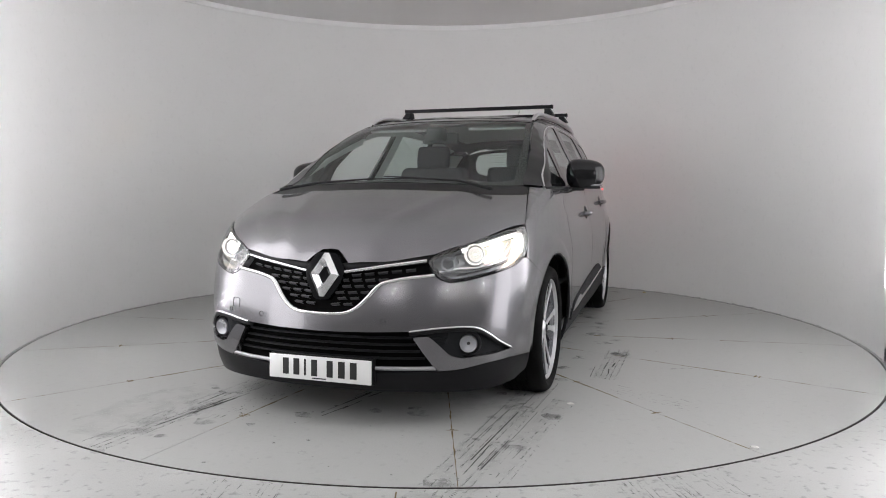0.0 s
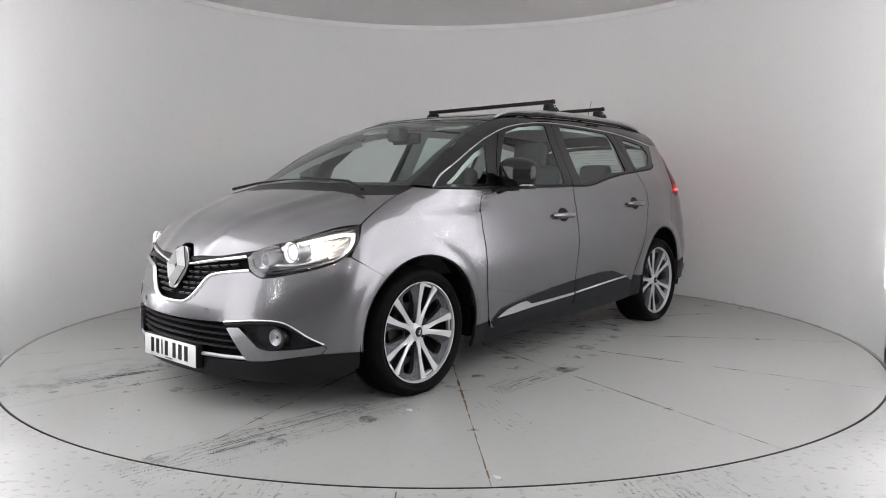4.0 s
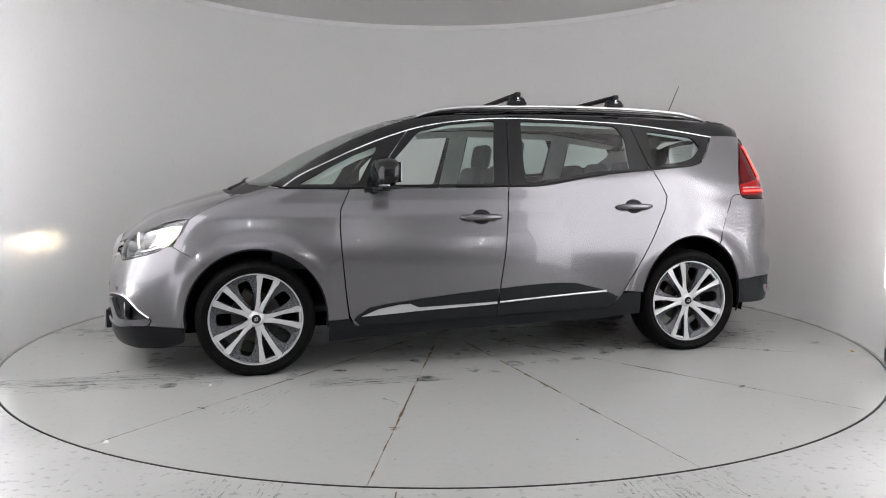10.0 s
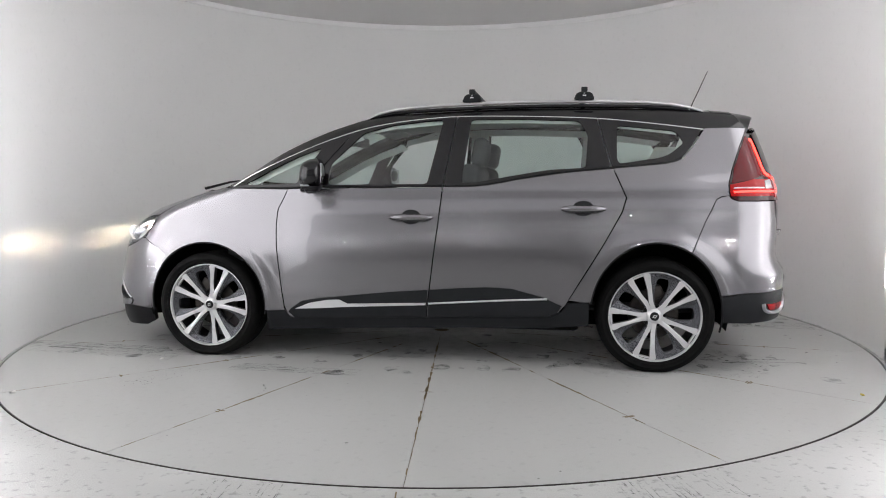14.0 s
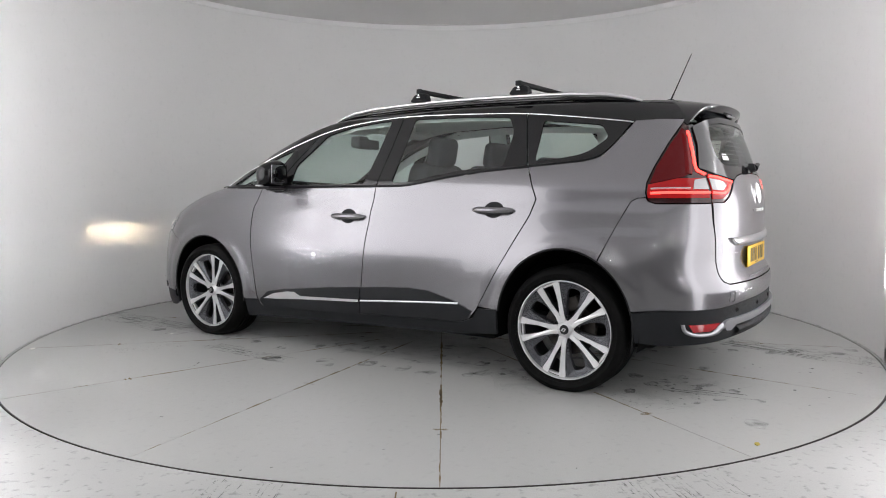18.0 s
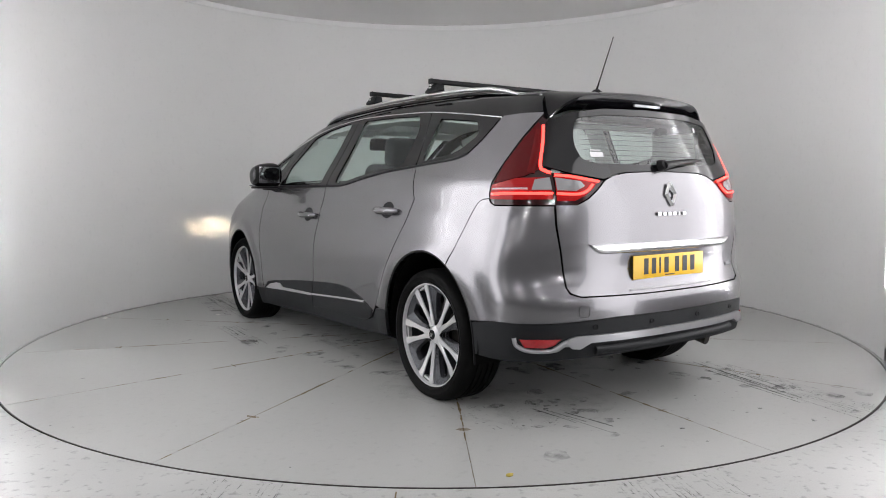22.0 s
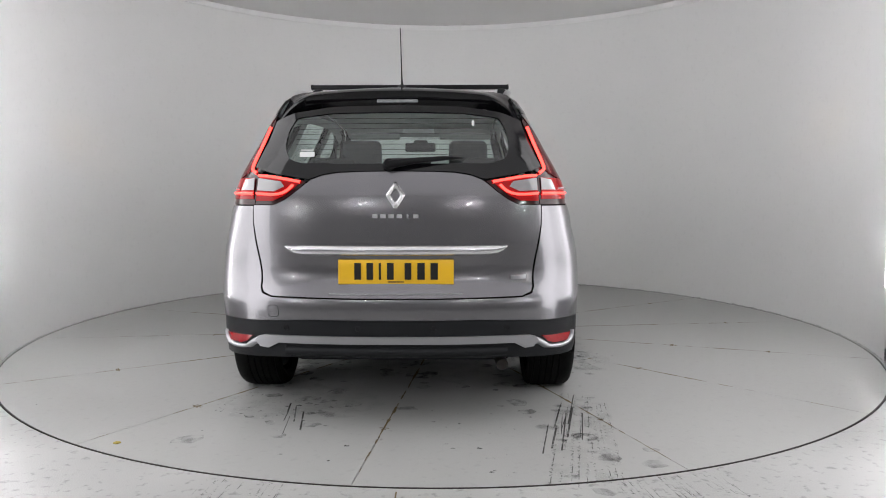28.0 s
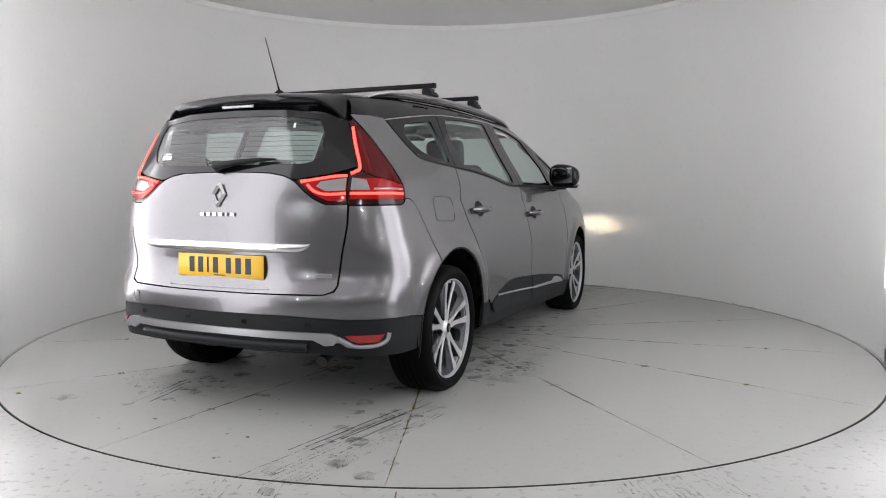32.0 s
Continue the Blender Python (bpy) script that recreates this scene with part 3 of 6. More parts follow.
def litter(name, x, y, r, mat, label, seed):
    rng = random.Random(seed)
    bm = bmesh.new()
    top = [bm.verts.new((r * (0.7 + 0.5 * rng.random()) * math.cos(i * 0.785), r * 0.6 * (0.6 + 0.6 * rng.random()) * math.sin(i * 0.785), 0.0014 + 0.006 * rng.random())) for i in range(8)]
    mid = bm.verts.new((0, 0, 0.009))
    low = [bm.verts.new((v.co.x * 0.9, v.co.y * 0.9, 0.0)) for v in top]
    for i in range(8):
        j = (i + 1) % 8
        bm.faces.new((top[i], top[j], mid))
        bm.faces.new((top[j], top[i], low[i], low[j]))
    ob = part(name, bm, mat, TABLE, label, smooth=False)
    ob.location = (x, y, 0.0004)
    return ob


litter("paper_scrap", 2.12, -1.90, 0.022, LITTER, "small scrap of white paper", 1)
litter("paper_scrap", 1.28, -1.56, 0.018, LITTER, "small scrap of white paper", 2)
litter("leaf_scrap", 1.28, 2.52, 0.018, LEAF, "small yellow leaf scrap", 3)


def outer_marks():
    rng = random.Random(11)
    marks = []
    for x0, y0, x1, y1, w, keep in ((0.69, -2.80, 0.80, -3.7, 0.12, 0.75), (0.83, -2.75, 0.98, -3.7, 0.11, 0.7), (1.0, -2.70, 1.22, -3.7, 0.12, 0.4), (-0.80, -2.75, -0.88, -3.7, 0.15, 0.5), (-0.63, -2.80, -0.68, -3.7, 0.10, 0.3)):
        far = [b for b in tread_marks(x0, y0, x1, y1, w, keep, rng) + tread_marks(x0 + 0.004, y0, x1 + 0.006, y1, w, keep * 0.7, rng) if all(math.hypot(*c) > RING + 0.012 for c in b)]
        marks += far
    for _ in range(110):
        a = rng.random() * 6.283
        r = 3.02 + 1.6 * rng.random()
        marks.append(blob(r * math.cos(a), r * math.sin(a), 0.005 + 0.02 * rng.random() ** 3, rng))
    ob = part("floor_marks", flat_pieces(marks, 0.0008), TRACK, smooth=False)
    tagged(ob, "dark tyre marks and specks on the concrete", "dirt", kind="stuff")
    # ragged dark pieces, a centimetre high at most, along the wall's foot
    ragged = []
    a = math.radians(-90) + OPEN + 0.02
    while a < math.radians(270) - OPEN - 0.02:
        w, h = 0.004 + 0.02 * rng.random(), 0.003 + 0.010 * rng.random() ** 2
        ragged.append([((WALL - 0.002) * math.cos(b), (WALL - 0.002) * math.sin(b), z) for b, z in ((a - w, 0.001), (a - w * 0.3, h * 0.6), (a + w * 0.1, h), (a + w * 0.6, h * 0.4), (a + w, 0.001))])
        a += w * 0.9
    bm = bmesh.new()
    for poly in ragged:
        bm.faces.new([bm.verts.new(c) for c in poly])
    tagged(part("wall_foot_line", bm, SMUDGE, smooth=False), "ragged dark line along the foot of the wall", "dirt", kind="stuff")
    lines = [ribbon(-0.165, -2.96, -0.165, -8.5, 0.006), ribbon(2.0, -2.35, 5.6, -3.7, 0.005), ribbon(-2.2, -2.3, -5.2, -4.1, 0.004)]
    ob = part("floor_joints", flat_pieces(lines, 0.0006), SEAM_DIRT, smooth=False)
    tagged(ob, "thin dark joints in the concrete floor", "floor joint", kind="structure")


outer_marks()


# ---- laying panels on the body ----
def rounded(points, r=0.03, n=4):
    """The closed outline with its corners rounded."""
    out, m = [], len(points)
    for i in range(m):
        p, a, b = Vector(points[i]), Vector(points[i - 1]), Vector(points[(i + 1) % m])
        u, v = a - p, b - p
        k = min(r, u.length * 0.45, v.length * 0.45)
        if k < 1e-4 or u.angle(v, math.pi) > radians(172):
            out.append(tuple(p))
            continue
        s, e = p + u.normalized() * k, p + v.normalized() * k
        for j in range(n + 1):
            w = j / n
            out.append(tuple(s * (1 - w) ** 2 + p * 2 * w * (1 - w) + e * w * w))
    return out


def flow(points, n=6):
    """An open smooth line through the points."""
    pts = [Vector(p) for p in points]
    out = []
    for i in range(len(pts) - 1):
        a, b, c, d = pts[max(i - 1, 0)], pts[i], pts[i + 1], pts[min(i + 2, len(pts) - 1)]
        for j in range(n):
            t = j / n
            out.append(tuple(0.5 * (2 * b + (c - a) * t + (2 * a - 5 * b + 4 * c - d) * t * t + (3 * b - a - 3 * c + d) * t**3)))
    return out + [tuple(pts[-1])]


def arc(cx, cz, rx, rz, a0, a1, n=24):
    return [(cx + rx * math.cos(radians(a0 + (a1 - a0) * i / n)), cz + rz * math.sin(radians(a0 + (a1 - a0) * i / n))) for i in range(n + 1)]


def mirrored(domain, side, uv):
    return [(u, v) if domain == "side" else ((u, v * side) if domain == "top" else (u * side, v)) for u, v in uv]


def patch(name, outline, domain, mat, parent, side=1, lift=0.0, depth=0.012, step=0.05, label="", dent=None):
    """A panel of the body within a plan outline. dent: metres added along the normal, by plan point."""
    bm = bmesh.new()
    vs = [bm.verts.new((u, v, 0)) for u, v in mirrored(domain, side, outline)]
    bm.faces.new(vs)
    for k in (0, 1):
        lo, hi = min(v.co[k] for v in bm.verts), max(v.co[k] for v in bm.verts)
        s = step
        c = math.floor(lo / s) * s + s
        while c < hi - 1e-4:
            no = Vector((1, 0, 0)) if k == 0 else Vector((0, 1, 0))
            bmesh.ops.bisect_plane(bm, geom=bm.verts[:] + bm.edges[:] + bm.faces[:], dist=1e-5, plane_co=no * c, plane_no=no)
            c += s
    bm.verts.ensure_lookup_table()
    uv = np.array([(v.co.x, v.co.y) for v in bm.verts])
    p = laid(domain, side, uv)
    n = slope(p)
    up = np.full(len(p), float(lift))
    if dent is not None:
        up = up + np.array([dent(abs(u) if domain != "side" else u, abs(v) if domain == "top" else v) for u, v in uv])
    q = p + n * up[:, None]
    for v, c in zip(bm.verts, q):
        v.co = c
    bm.normal_update()
    if sum(f.normal.dot(Vector(n[f.verts[0].index])) for f in bm.faces) < 0:
        bmesh.ops.reverse_faces(bm, faces=bm.faces[:])
    if depth:
        rim = [e for e in bm.edges if len(e.link_faces) == 1]
        low = {}
        for e in rim:
            for v in e.verts:
                if v not in low:
                    low[v] = bm.verts.new(v.co - Vector(n[v.index]) * depth)
        for e in rim:
            f = e.link_faces[0]
            a, b = e.verts
            i = [v for v in f.verts].index(a)
            if f.verts[(i + 1) % len(f.verts)] == b:
                a, b = b, a
            bm.faces.new((a, b, low[b], low[a]))
            e.smooth = False
    return part(name, bm, mat, parent, label)


def resampled(points, n, closed=True):
    pts = [Vector(p) for p in points] + ([Vector(points[0])] if closed else [])
    cum = [0.0]
    for a, b in zip(pts, pts[1:]):
        cum.append(cum[-1] + (b - a).length)
    out = []
    for i in range(n):
        s = cum[-1] * i / (n if closed else n - 1)
        k = max(j for j in range(len(cum) - 1) if cum[j] <= s + 1e-9)
        out.append(pts[k].lerp(pts[k + 1], (s - cum[k]) / max(cum[k + 1] - cum[k], 1e-9)))
    return out


def band(name, outer, inner, domain, mat, parent, side=1, lift=0.0, depth=0.01, n=96, label=""):
    """A closed frame between two outlines: each outer point is tied to the nearest inner one by bearing."""
    o = resampled(outer, n)
    centre = sum(o, Vector((0, 0))) / n
    ii = resampled(inner, 4 * n)
    ci = sum(ii, Vector((0, 0))) / len(ii)
    fit = [min(ii, key=lambda q, p=p: (q - p).length_squared) for p in o]
    uv = []
    for p, q in zip(o, fit):
        uv += [tuple(p.lerp(q, w)) for w in (0, 0.5, 1)]
    p = laid(domain, side, mirrored(domain, side, uv))
    nn = slope(p)
    top, low = p + nn * lift, p + nn * (lift - depth)
    bm = bmesh.new()
    t = [bm.verts.new(c) for c in top]
    l = [bm.verts.new(c) for c in low]
    for i in range(n):
        j = (i + 1) % n
        for k in (0, 1):
            bm.faces.new((t[3 * i + k], t[3 * j + k], t[3 * j + k + 1], t[3 * i + k + 1]))
        bm.faces.new((t[3 * j], t[3 * i], l[3 * i], l[3 * j]))
        bm.faces.new((t[3 * i + 2], t[3 * j + 2], l[3 * j + 2], l[3 * i + 2]))
    bmesh.ops.dissolve_degenerate(bm, dist=1e-5, edges=bm.edges[:])
    bmesh.ops.recalc_face_normals(bm, faces=bm.faces[:])
    f = max(bm.faces, key=lambda f: f.calc_area())
    if f.normal.dot(Vector(slope(np.array([f.calc_center_median()]))[0])) < 0:
        bmesh.ops.reverse_faces(bm, faces=bm.faces[:])
    return part(name, sharpen(bm, 50), mat, parent, label)


def strip(name, line, width, height, domain, mat, parent, side=1, lift=0.0, label="", taper=False):
    """A raised moulding along a plan line."""
    pts = [Vector(p) for p in line]
    k = 1.0 if domain in ("side", "top") else 0.95
    uv, wide = [], (-1, -0.6, 0, 0.6, 1)
    for i, p in enumerate(pts):
        t = pts[min(i + 1, len(pts) - 1)] - pts[max(i - 1, 0)]
        t = Vector((t.x * k, t.y)).normalized()
        nrm = Vector((-t.y / k, t.x))
        w = width[i] if isinstance(width, (list, tuple)) else width
        if taper:
            w = w * max(0.12, min(1.0, 6 * i / len(pts), 6 * (len(pts) - 1 - i) / len(pts)))
        uv += [tuple(p + nrm * (w / 2 * f)) for f in wide]
    p = laid(domain, side, mirrored(domain, side, uv))
    nn = slope(p)
    rise = np.tile([-0.004, 0.85 * height, height, 0.85 * height, -0.004], len(pts)) + lift
    q = p + nn * rise[:, None]
    bm = bmesh.new()
    v = [bm.verts.new(c) for c in q]
    for i in range(len(pts) - 1):
        for j in range(4):
            bm.faces.new((v[5 * i + j], v[5 * i + j + 1], v[5 * i + 5 + j + 1], v[5 * i + 5 + j]))
    bmesh.ops.recalc_face_normals(bm, faces=bm.faces[:])
    f = bm.faces[len(bm.faces) // 2] if bm.faces.ensure_lookup_table() is None else None
    if f.normal.dot(Vector(slope(np.array([f.calc_center_median()]))[0])) < 0:
        bmesh.ops.reverse_faces(bm, faces=bm.faces[:])
    return part(name, bm, mat, parent, label)


# ---- the car: x forward from the middle of its wheelbase, y to its left ----
CAR = empty("car")
tagged(CAR, "grey metallic people carrier with black roof and roof bars", "car")

CHROME_LINE = [(1.237, 1.085), (1.128, 1.159), (0.985, 1.228), (0.813, 1.308), (0.639, 1.380), (0.441, 1.446), (0.284, 1.482), (0.105, 1.508),
               (-0.075, 1.524), (-0.212, 1.530), (-0.434, 1.529), (-0.719, 1.521), (-1.054, 1.505), (-1.383, 1.469), (-1.688, 1.429)]
BELT_LINE = [(1.237, 1.078), (0.857, 1.077), (0.61, 1.085), (0.26, 1.089), (-0.139, 1.087), (-0.328, 1.090), (-0.431, 1.100), (-0.637, 1.138),
             (-0.877, 1.172), (-1.151, 1.195), (-1.461, 1.223), (-1.552, 1.251), (-1.614, 1.321), (-1.688, 1.429)]
FRONT_ARCH = (1.393, 0.335, 0.405, 0.40)
REAR_ARCH = (-1.407, 0.34, 0.38, 0.425)
CANT = spline([(1.32, 0.725), (0.9, 0.668), (0.5, 0.606), (0.0, 0.588), (-1.0, 0.578), (-1.5, 0.563), (-1.75, 0.545), (-2.0, 0.50)])


def both(half):
    """A whole outline from its left half, which starts and ends on the middle line."""
    return half + [(u, -v) for u, v in half[::-1] if abs(v) > 1e-6]


def both_ends(half):
    return half + [(-u, v) for u, v in half[::-1] if abs(u) > 1e-6]


def heights(xs, ys):
    return [(x, float(p[2])) for x, p in zip(xs, laid("top", 1, list(zip(xs, ys))))]


SEAM = [(1.752, 0.826), (1.69, 0.818), (1.584, 0.80), (1.45, 0.775), (1.32, 0.752)]
SEAM_FINE = flow(SEAM, 6)
wing_top = [(x, z - 0.0008) for x, z in heights([p[0] for p in SEAM_FINE], [p[1] for p in SEAM_FINE])]
WING = ([(0.853, 1.067), (0.909, 0.949), (0.915, 0.846), (0.908, 0.708), (0.886, 0.463), (0.868, 0.31)] + arc(*FRONT_ARCH, 184, 49)
        + [(1.842, 0.750), (1.816, 0.794), (1.786, 0.832)] + wing_top + [(1.24, 1.072)])
DOOR_F = [(0.846, 1.070), (0.902, 0.949), (0.908, 0.846), (0.901, 0.708), (0.879, 0.463), (0.861, 0.33), (0.835, 0.272), (0.80, 0.262),
          (-0.046, 0.287), (-0.048, 0.347), (-0.069, 0.505), (-0.097, 0.712), (-0.113, 0.848), (-0.135, 1.08)]
DOOR_R = [(-0.142, 1.08), (-0.120, 0.848), (-0.104, 0.712), (-0.076, 0.505), (-0.055, 0.347), (-0.053, 0.29), (-0.78, 0.312), (-0.843, 0.337), (-0.888, 0.39),
          (-0.968, 0.529), (-1.100, 0.75), (-1.202, 0.934), (-1.227, 1.018), (-1.190, 1.103), (-1.153, 1.188), (-0.877, 1.165), (-0.637, 1.131), (-0.431, 1.094), (-0.328, 1.083)]
LAMP_EDGE = [(-1.851, 1.010), (-1.824, 1.022), (-1.808, 1.051), (-1.807, 1.102), (-1.833, 1.188), (-1.882, 1.311), (-1.930, 1.413)]
rear_top = heights([-1.88, -1.70], [0.532, 0.55])
QUARTER = ([(-1.160, 1.190), (-1.197, 1.103), (-1.235, 1.018), (-1.210, 0.934), (-1.107, 0.75), (-0.975, 0.529), (-0.905, 0.412)] + arc(*REAR_ARCH, 9, 120)
           + [(-1.675, 0.883), (-1.739, 1.011), (-1.770, 1.028), (-1.815, 1.033)] + LAMP_EDGE[2:] + [(-1.935, 1.432), (-1.70, 1.437), (-1.620, 1.319), (-1.558, 1.247), (-1.463, 1.217)])

TRI = [(1.150, 1.098), (1.05, 1.150), (0.960, 1.203), (0.810, 1.278), (0.66, 1.335), (0.800, 1.100)]
WIN_F = [(0.588, 1.096), (0.590, 1.228), (0.397, 1.428), (0.212, 1.474), (0.0, 1.500), (-0.112, 1.506), (-0.092, 1.406), (-0.042, 1.101)]
WIN_R = [(-0.287, 1.506), (-0.647, 1.501), (-0.955, 1.486), (-1.008, 1.401), (-0.995, 1.196), (-0.775, 1.184), (-0.534, 1.145), (-0.362, 1.110), (-0.250, 1.107)]
WIN_Q = [(-1.180, 1.455), (-1.52, 1.417), (-1.572, 1.346), (-1.485, 1.275), (-1.420, 1.252), (-1.195, 1.220), (-1.178, 1.245)]
CELL_T = [(1.225, 1.081)] + CHROME_LINE[1:5] + [(0.47, 1.436), (0.625, 1.236), (0.72, 1.078), (0.857, 1.079)]
CELL_F = [(0.715, 1.079), (0.620, 1.232), (0.465, 1.432)] + CHROME_LINE[5:9] + [(-0.195, 1.529), (-0.137, 1.089), (0.26, 1.091)]
CELL_R = [(-0.142, 1.089), (-0.200, 1.529)] + CHROME_LINE[10:13] + [(-1.060, 1.503), (-1.143, 1.196), (-0.877, 1.174), (-0.637, 1.140), (-0.431, 1.102), (-0.328, 1.092)]
CELL_Q = [(-1.149, 1.197), (-1.066, 1.502), (-1.383, 1.468), (-1.680, 1.429), (-1.614, 1.323), (-1.552, 1.253), (-1.461, 1.225)]

INNER_SIDE = ([(1.60, 0.93), (1.42, 0.985), (0.85, 1.045), (-0.14, 1.06), (-0.345, 1.07), (-0.6, 1.105), (-0.9, 1.145), (-1.15, 1.165), (-1.5, 1.19), (-1.74, 1.18), (-1.76, 1.05), (-1.62, 0.82)]
              + arc(REAR_ARCH[0], REAR_ARCH[1], 0.41, 0.455, 112, 12) + [(-0.95, 0.30), (0.93, 0.26)] + arc(FRONT_ARCH[0], FRONT_ARCH[1], 0.43, 0.43, 178, 60) + [(1.72, 0.80)])


def window(name, cell, pane, s, glazed=True):
    """A black surround with its pane; the driver's window is wound down."""
    band("window_surround", rounded(cell, 0.02), rounded(pane, 0.025), "side", GLOSS_BLACK, CAR, s, lift=0.001, depth=0.012)
    if glazed:
        patch(name, rounded(pane, 0.027), "side", PANE, CAR, s, lift=-0.003, depth=0, step=0.09)


def handle(s, x0, x1, z):
    """A pull handle over a cup, drawn as a flat dark oval."""
    xm = (x0 + x1) / 2
    cup = patch("handle_cup", [(xm + 0.062 * math.cos(a), z + 0.005 + 0.045 * math.sin(a)) for a in np.linspace(0, 2 * math.pi, 25)[:-1]], "side",
                GRAIN_BLACK, CAR, s, lift=0.0015, depth=0, step=0.02, label="flat dark oval behind the handle")
    pts = []
    for x, out in zip(np.linspace(x0, x1, 11), (0.006, 0.020, 0.028, 0.033, 0.036, 0.037, 0.036, 0.033, 0.028, 0.020, 0.006)):
        p = laid("side", s, [(x, z + 0.004)])[0]
        pts.append((p[0], p[1] + s * out, p[2]))
    part("door_handle", pipe(pts, [0.010, 0.016, 0.0185, 0.019, 0.019, 0.019, 0.019, 0.019, 0.0185, 0.016, 0.010], 12, 1.0), PAINT, CAR, "grey painted pull handle")
    strip("handle_line", [(x0 + (x1 - x0) * f, z - 0.020) for f in np.linspace(0.12, 0.88, 9)], 0.004, 0.004, "side", TRIM_BLACK, CAR, s, lift=0.022, taper=True)


def side_panels(s):
    # near-black sheet behind the panels, put in as shade for their gaps
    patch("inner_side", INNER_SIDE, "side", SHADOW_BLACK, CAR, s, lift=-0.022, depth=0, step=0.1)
    patch("wing", WING, "side", PAINT, CAR, s, step=0.022)
    patch("front_door", DOOR_F, "side", PAINT, CAR, s, step=0.035)
    patch("rear_door", DOOR_R, "side", PAINT, CAR, s, step=0.03)
    patch("rear_quarter", QUARTER, "side", PAINT, CAR, s, step=0.022)
    xs = [1.30, 1.15, 1.0, 0.82, 0.64, 0.47, 0.28, 0.1, -0.2, -0.5, -0.8, -1.1, -1.4, -1.7]
    seam = heights(xs, CANT(xs))
    rail = [(u, v + 0.002) for u, v in CHROME_LINE] + [(-1.93, 1.437), rear_top[0]] + [(u, v) for u, v in seam[::-1]]
    patch("cant_rail", rail, "side", GLOSS_BLACK, CAR, s, label="gloss black roof edge and windscreen pillar")
    window("quarter_light", CELL_T, TRI, s)
    window("front_door_window", CELL_F, WIN_F, s, s > 0)
    window("rear_door_window", CELL_R, WIN_R, s)
    window("rear_quarter_window", CELL_Q, WIN_Q, s)
    strip("chrome_moulding", flow([(u, v - 0.004) for u, v in CHROME_LINE], 4), 0.008, 0.004, "side", CHROME, CAR, s, label="chrome window moulding")
    strip("belt_moulding", flow([(u, v + 0.002) for u, v in BELT_LINE[:12]], 4), 0.014, 0.006, "side", TRIM_BLACK, CAR, s)
    trim_f = [(0.838, 0.300), (0.820, 0.322), (0.747, 0.372), (0.641, 0.391), (0.430, 0.414), (0.186, 0.440), (-0.056, 0.459), (-0.046, 0.288), (0.80, 0.264)]
    trim_r = [(-0.068, 0.459), (-0.262, 0.475), (-0.433, 0.483), (-0.569, 0.477), (-0.739, 0.433), (-0.862, 0.380), (-0.84, 0.338), (-0.78, 0.314), (-0.056, 0.291)]
    patch("door_trim", trim_f, "side", GRAIN_BLACK, CAR, s, lift=0.006, depth=0.008, label="dark grained lower door trim")
    patch("door_trim", trim_r, "side", GRAIN_BLACK, CAR, s, lift=0.006, depth=0.008, label="dark grained lower door trim")
    blade = [(0.790, 0.322), (0.694, 0.361), (0.571, 0.383), (0.501, 0.386), (0.449, 0.362), (-0.045, 0.379), (-0.045, 0.365), (0.45, 0.342), (0.65, 0.328)]
    patch("trim_blade", blade, "side", SATIN, CAR, s, lift=0.011, depth=0.008, label="satin silver trim blade on the door")
    strip("trim_blade", flow([(-0.062, 0.374), (-0.262, 0.388), (-0.502, 0.404), (-0.740, 0.417), (-0.778, 0.417)], 4), 0.014, 0.006, "side", SATIN, CAR, s, lift=0.006)
    sill = [(0.985, 0.30), (0.865, 0.305), (0.83, 0.258), (-0.05, 0.283), (-0.78, 0.306), (-0.86, 0.335), (-0.90, 0.395), (-1.022, 0.405), (-1.022, 0.262), (-0.78, 0.238), (0.0, 0.215), (0.848, 0.182), (0.98, 0.172)]
    patch("sill", sill, "side", GRAIN_BLACK, CAR, s, lift=-0.006, depth=0.02, label="dark plastic sill")
    for cx, cz, rx, rz, a0, a1 in ((*FRONT_ARCH, -8, 188), (*REAR_ARCH, 8, 194)):
        strip("arch_lip", arc(cx, cz, rx - 0.004, rz - 0.004, a0, a1, 40), 0.012, 0.003, "side", TRIM_BLACK, CAR, s, lift=-0.003)
    handle(s, 0.18, -0.08, 0.895)
    handle(s, -0.858, -1.107, 0.951)


for s in (1, -1):
    side_panels(s)
flap = rounded([(-1.36, 0.900), (-1.350, 1.028), (-1.555, 1.036), (-1.570, 0.91)], 0.035)
FLAP_LINE = material("panel_gap_shadow", (0.012, 0.012, 0.013), 0.7)
strip("fuel_flap_gap", flap + flap[:1], 0.004, 0.0006, "side", FLAP_LINE, CAR, -1, lift=0.0005)

# ---- bonnet, windscreen, roof ----
EDGE = [(2.203, 0.0), (2.206, 0.04), (2.222, 0.072), (2.243, 0.108), (2.227, 0.235), (2.198, 0.345), (2.149, 0.463), (2.106, 0.53), (1.969, 0.685), (1.756, 0.823)]
COWL_EDGE = [(1.475, 0.755), (1.54, 0.65), (1.585, 0.45), (1.61, 0.2), (1.615, 0.0)]
SCREEN_BASE = [(1.465, 0.0), (1.46, 0.2), (1.43, 0.42), (1.375, 0.6), (1.315, 0.718)]


def bonnet_form(x, y):
    """Two soft ribs that run from the windscreen to the badge."""
    line = 0.20 + 0.26 * max(0.0, min(1.0, (2.2 - x) / 0.7))
    return 0.006 * math.exp(-((y - line) / 0.05) ** 2) - 0.004 * math.exp(-((y - line - 0.12) / 0.07) ** 2)


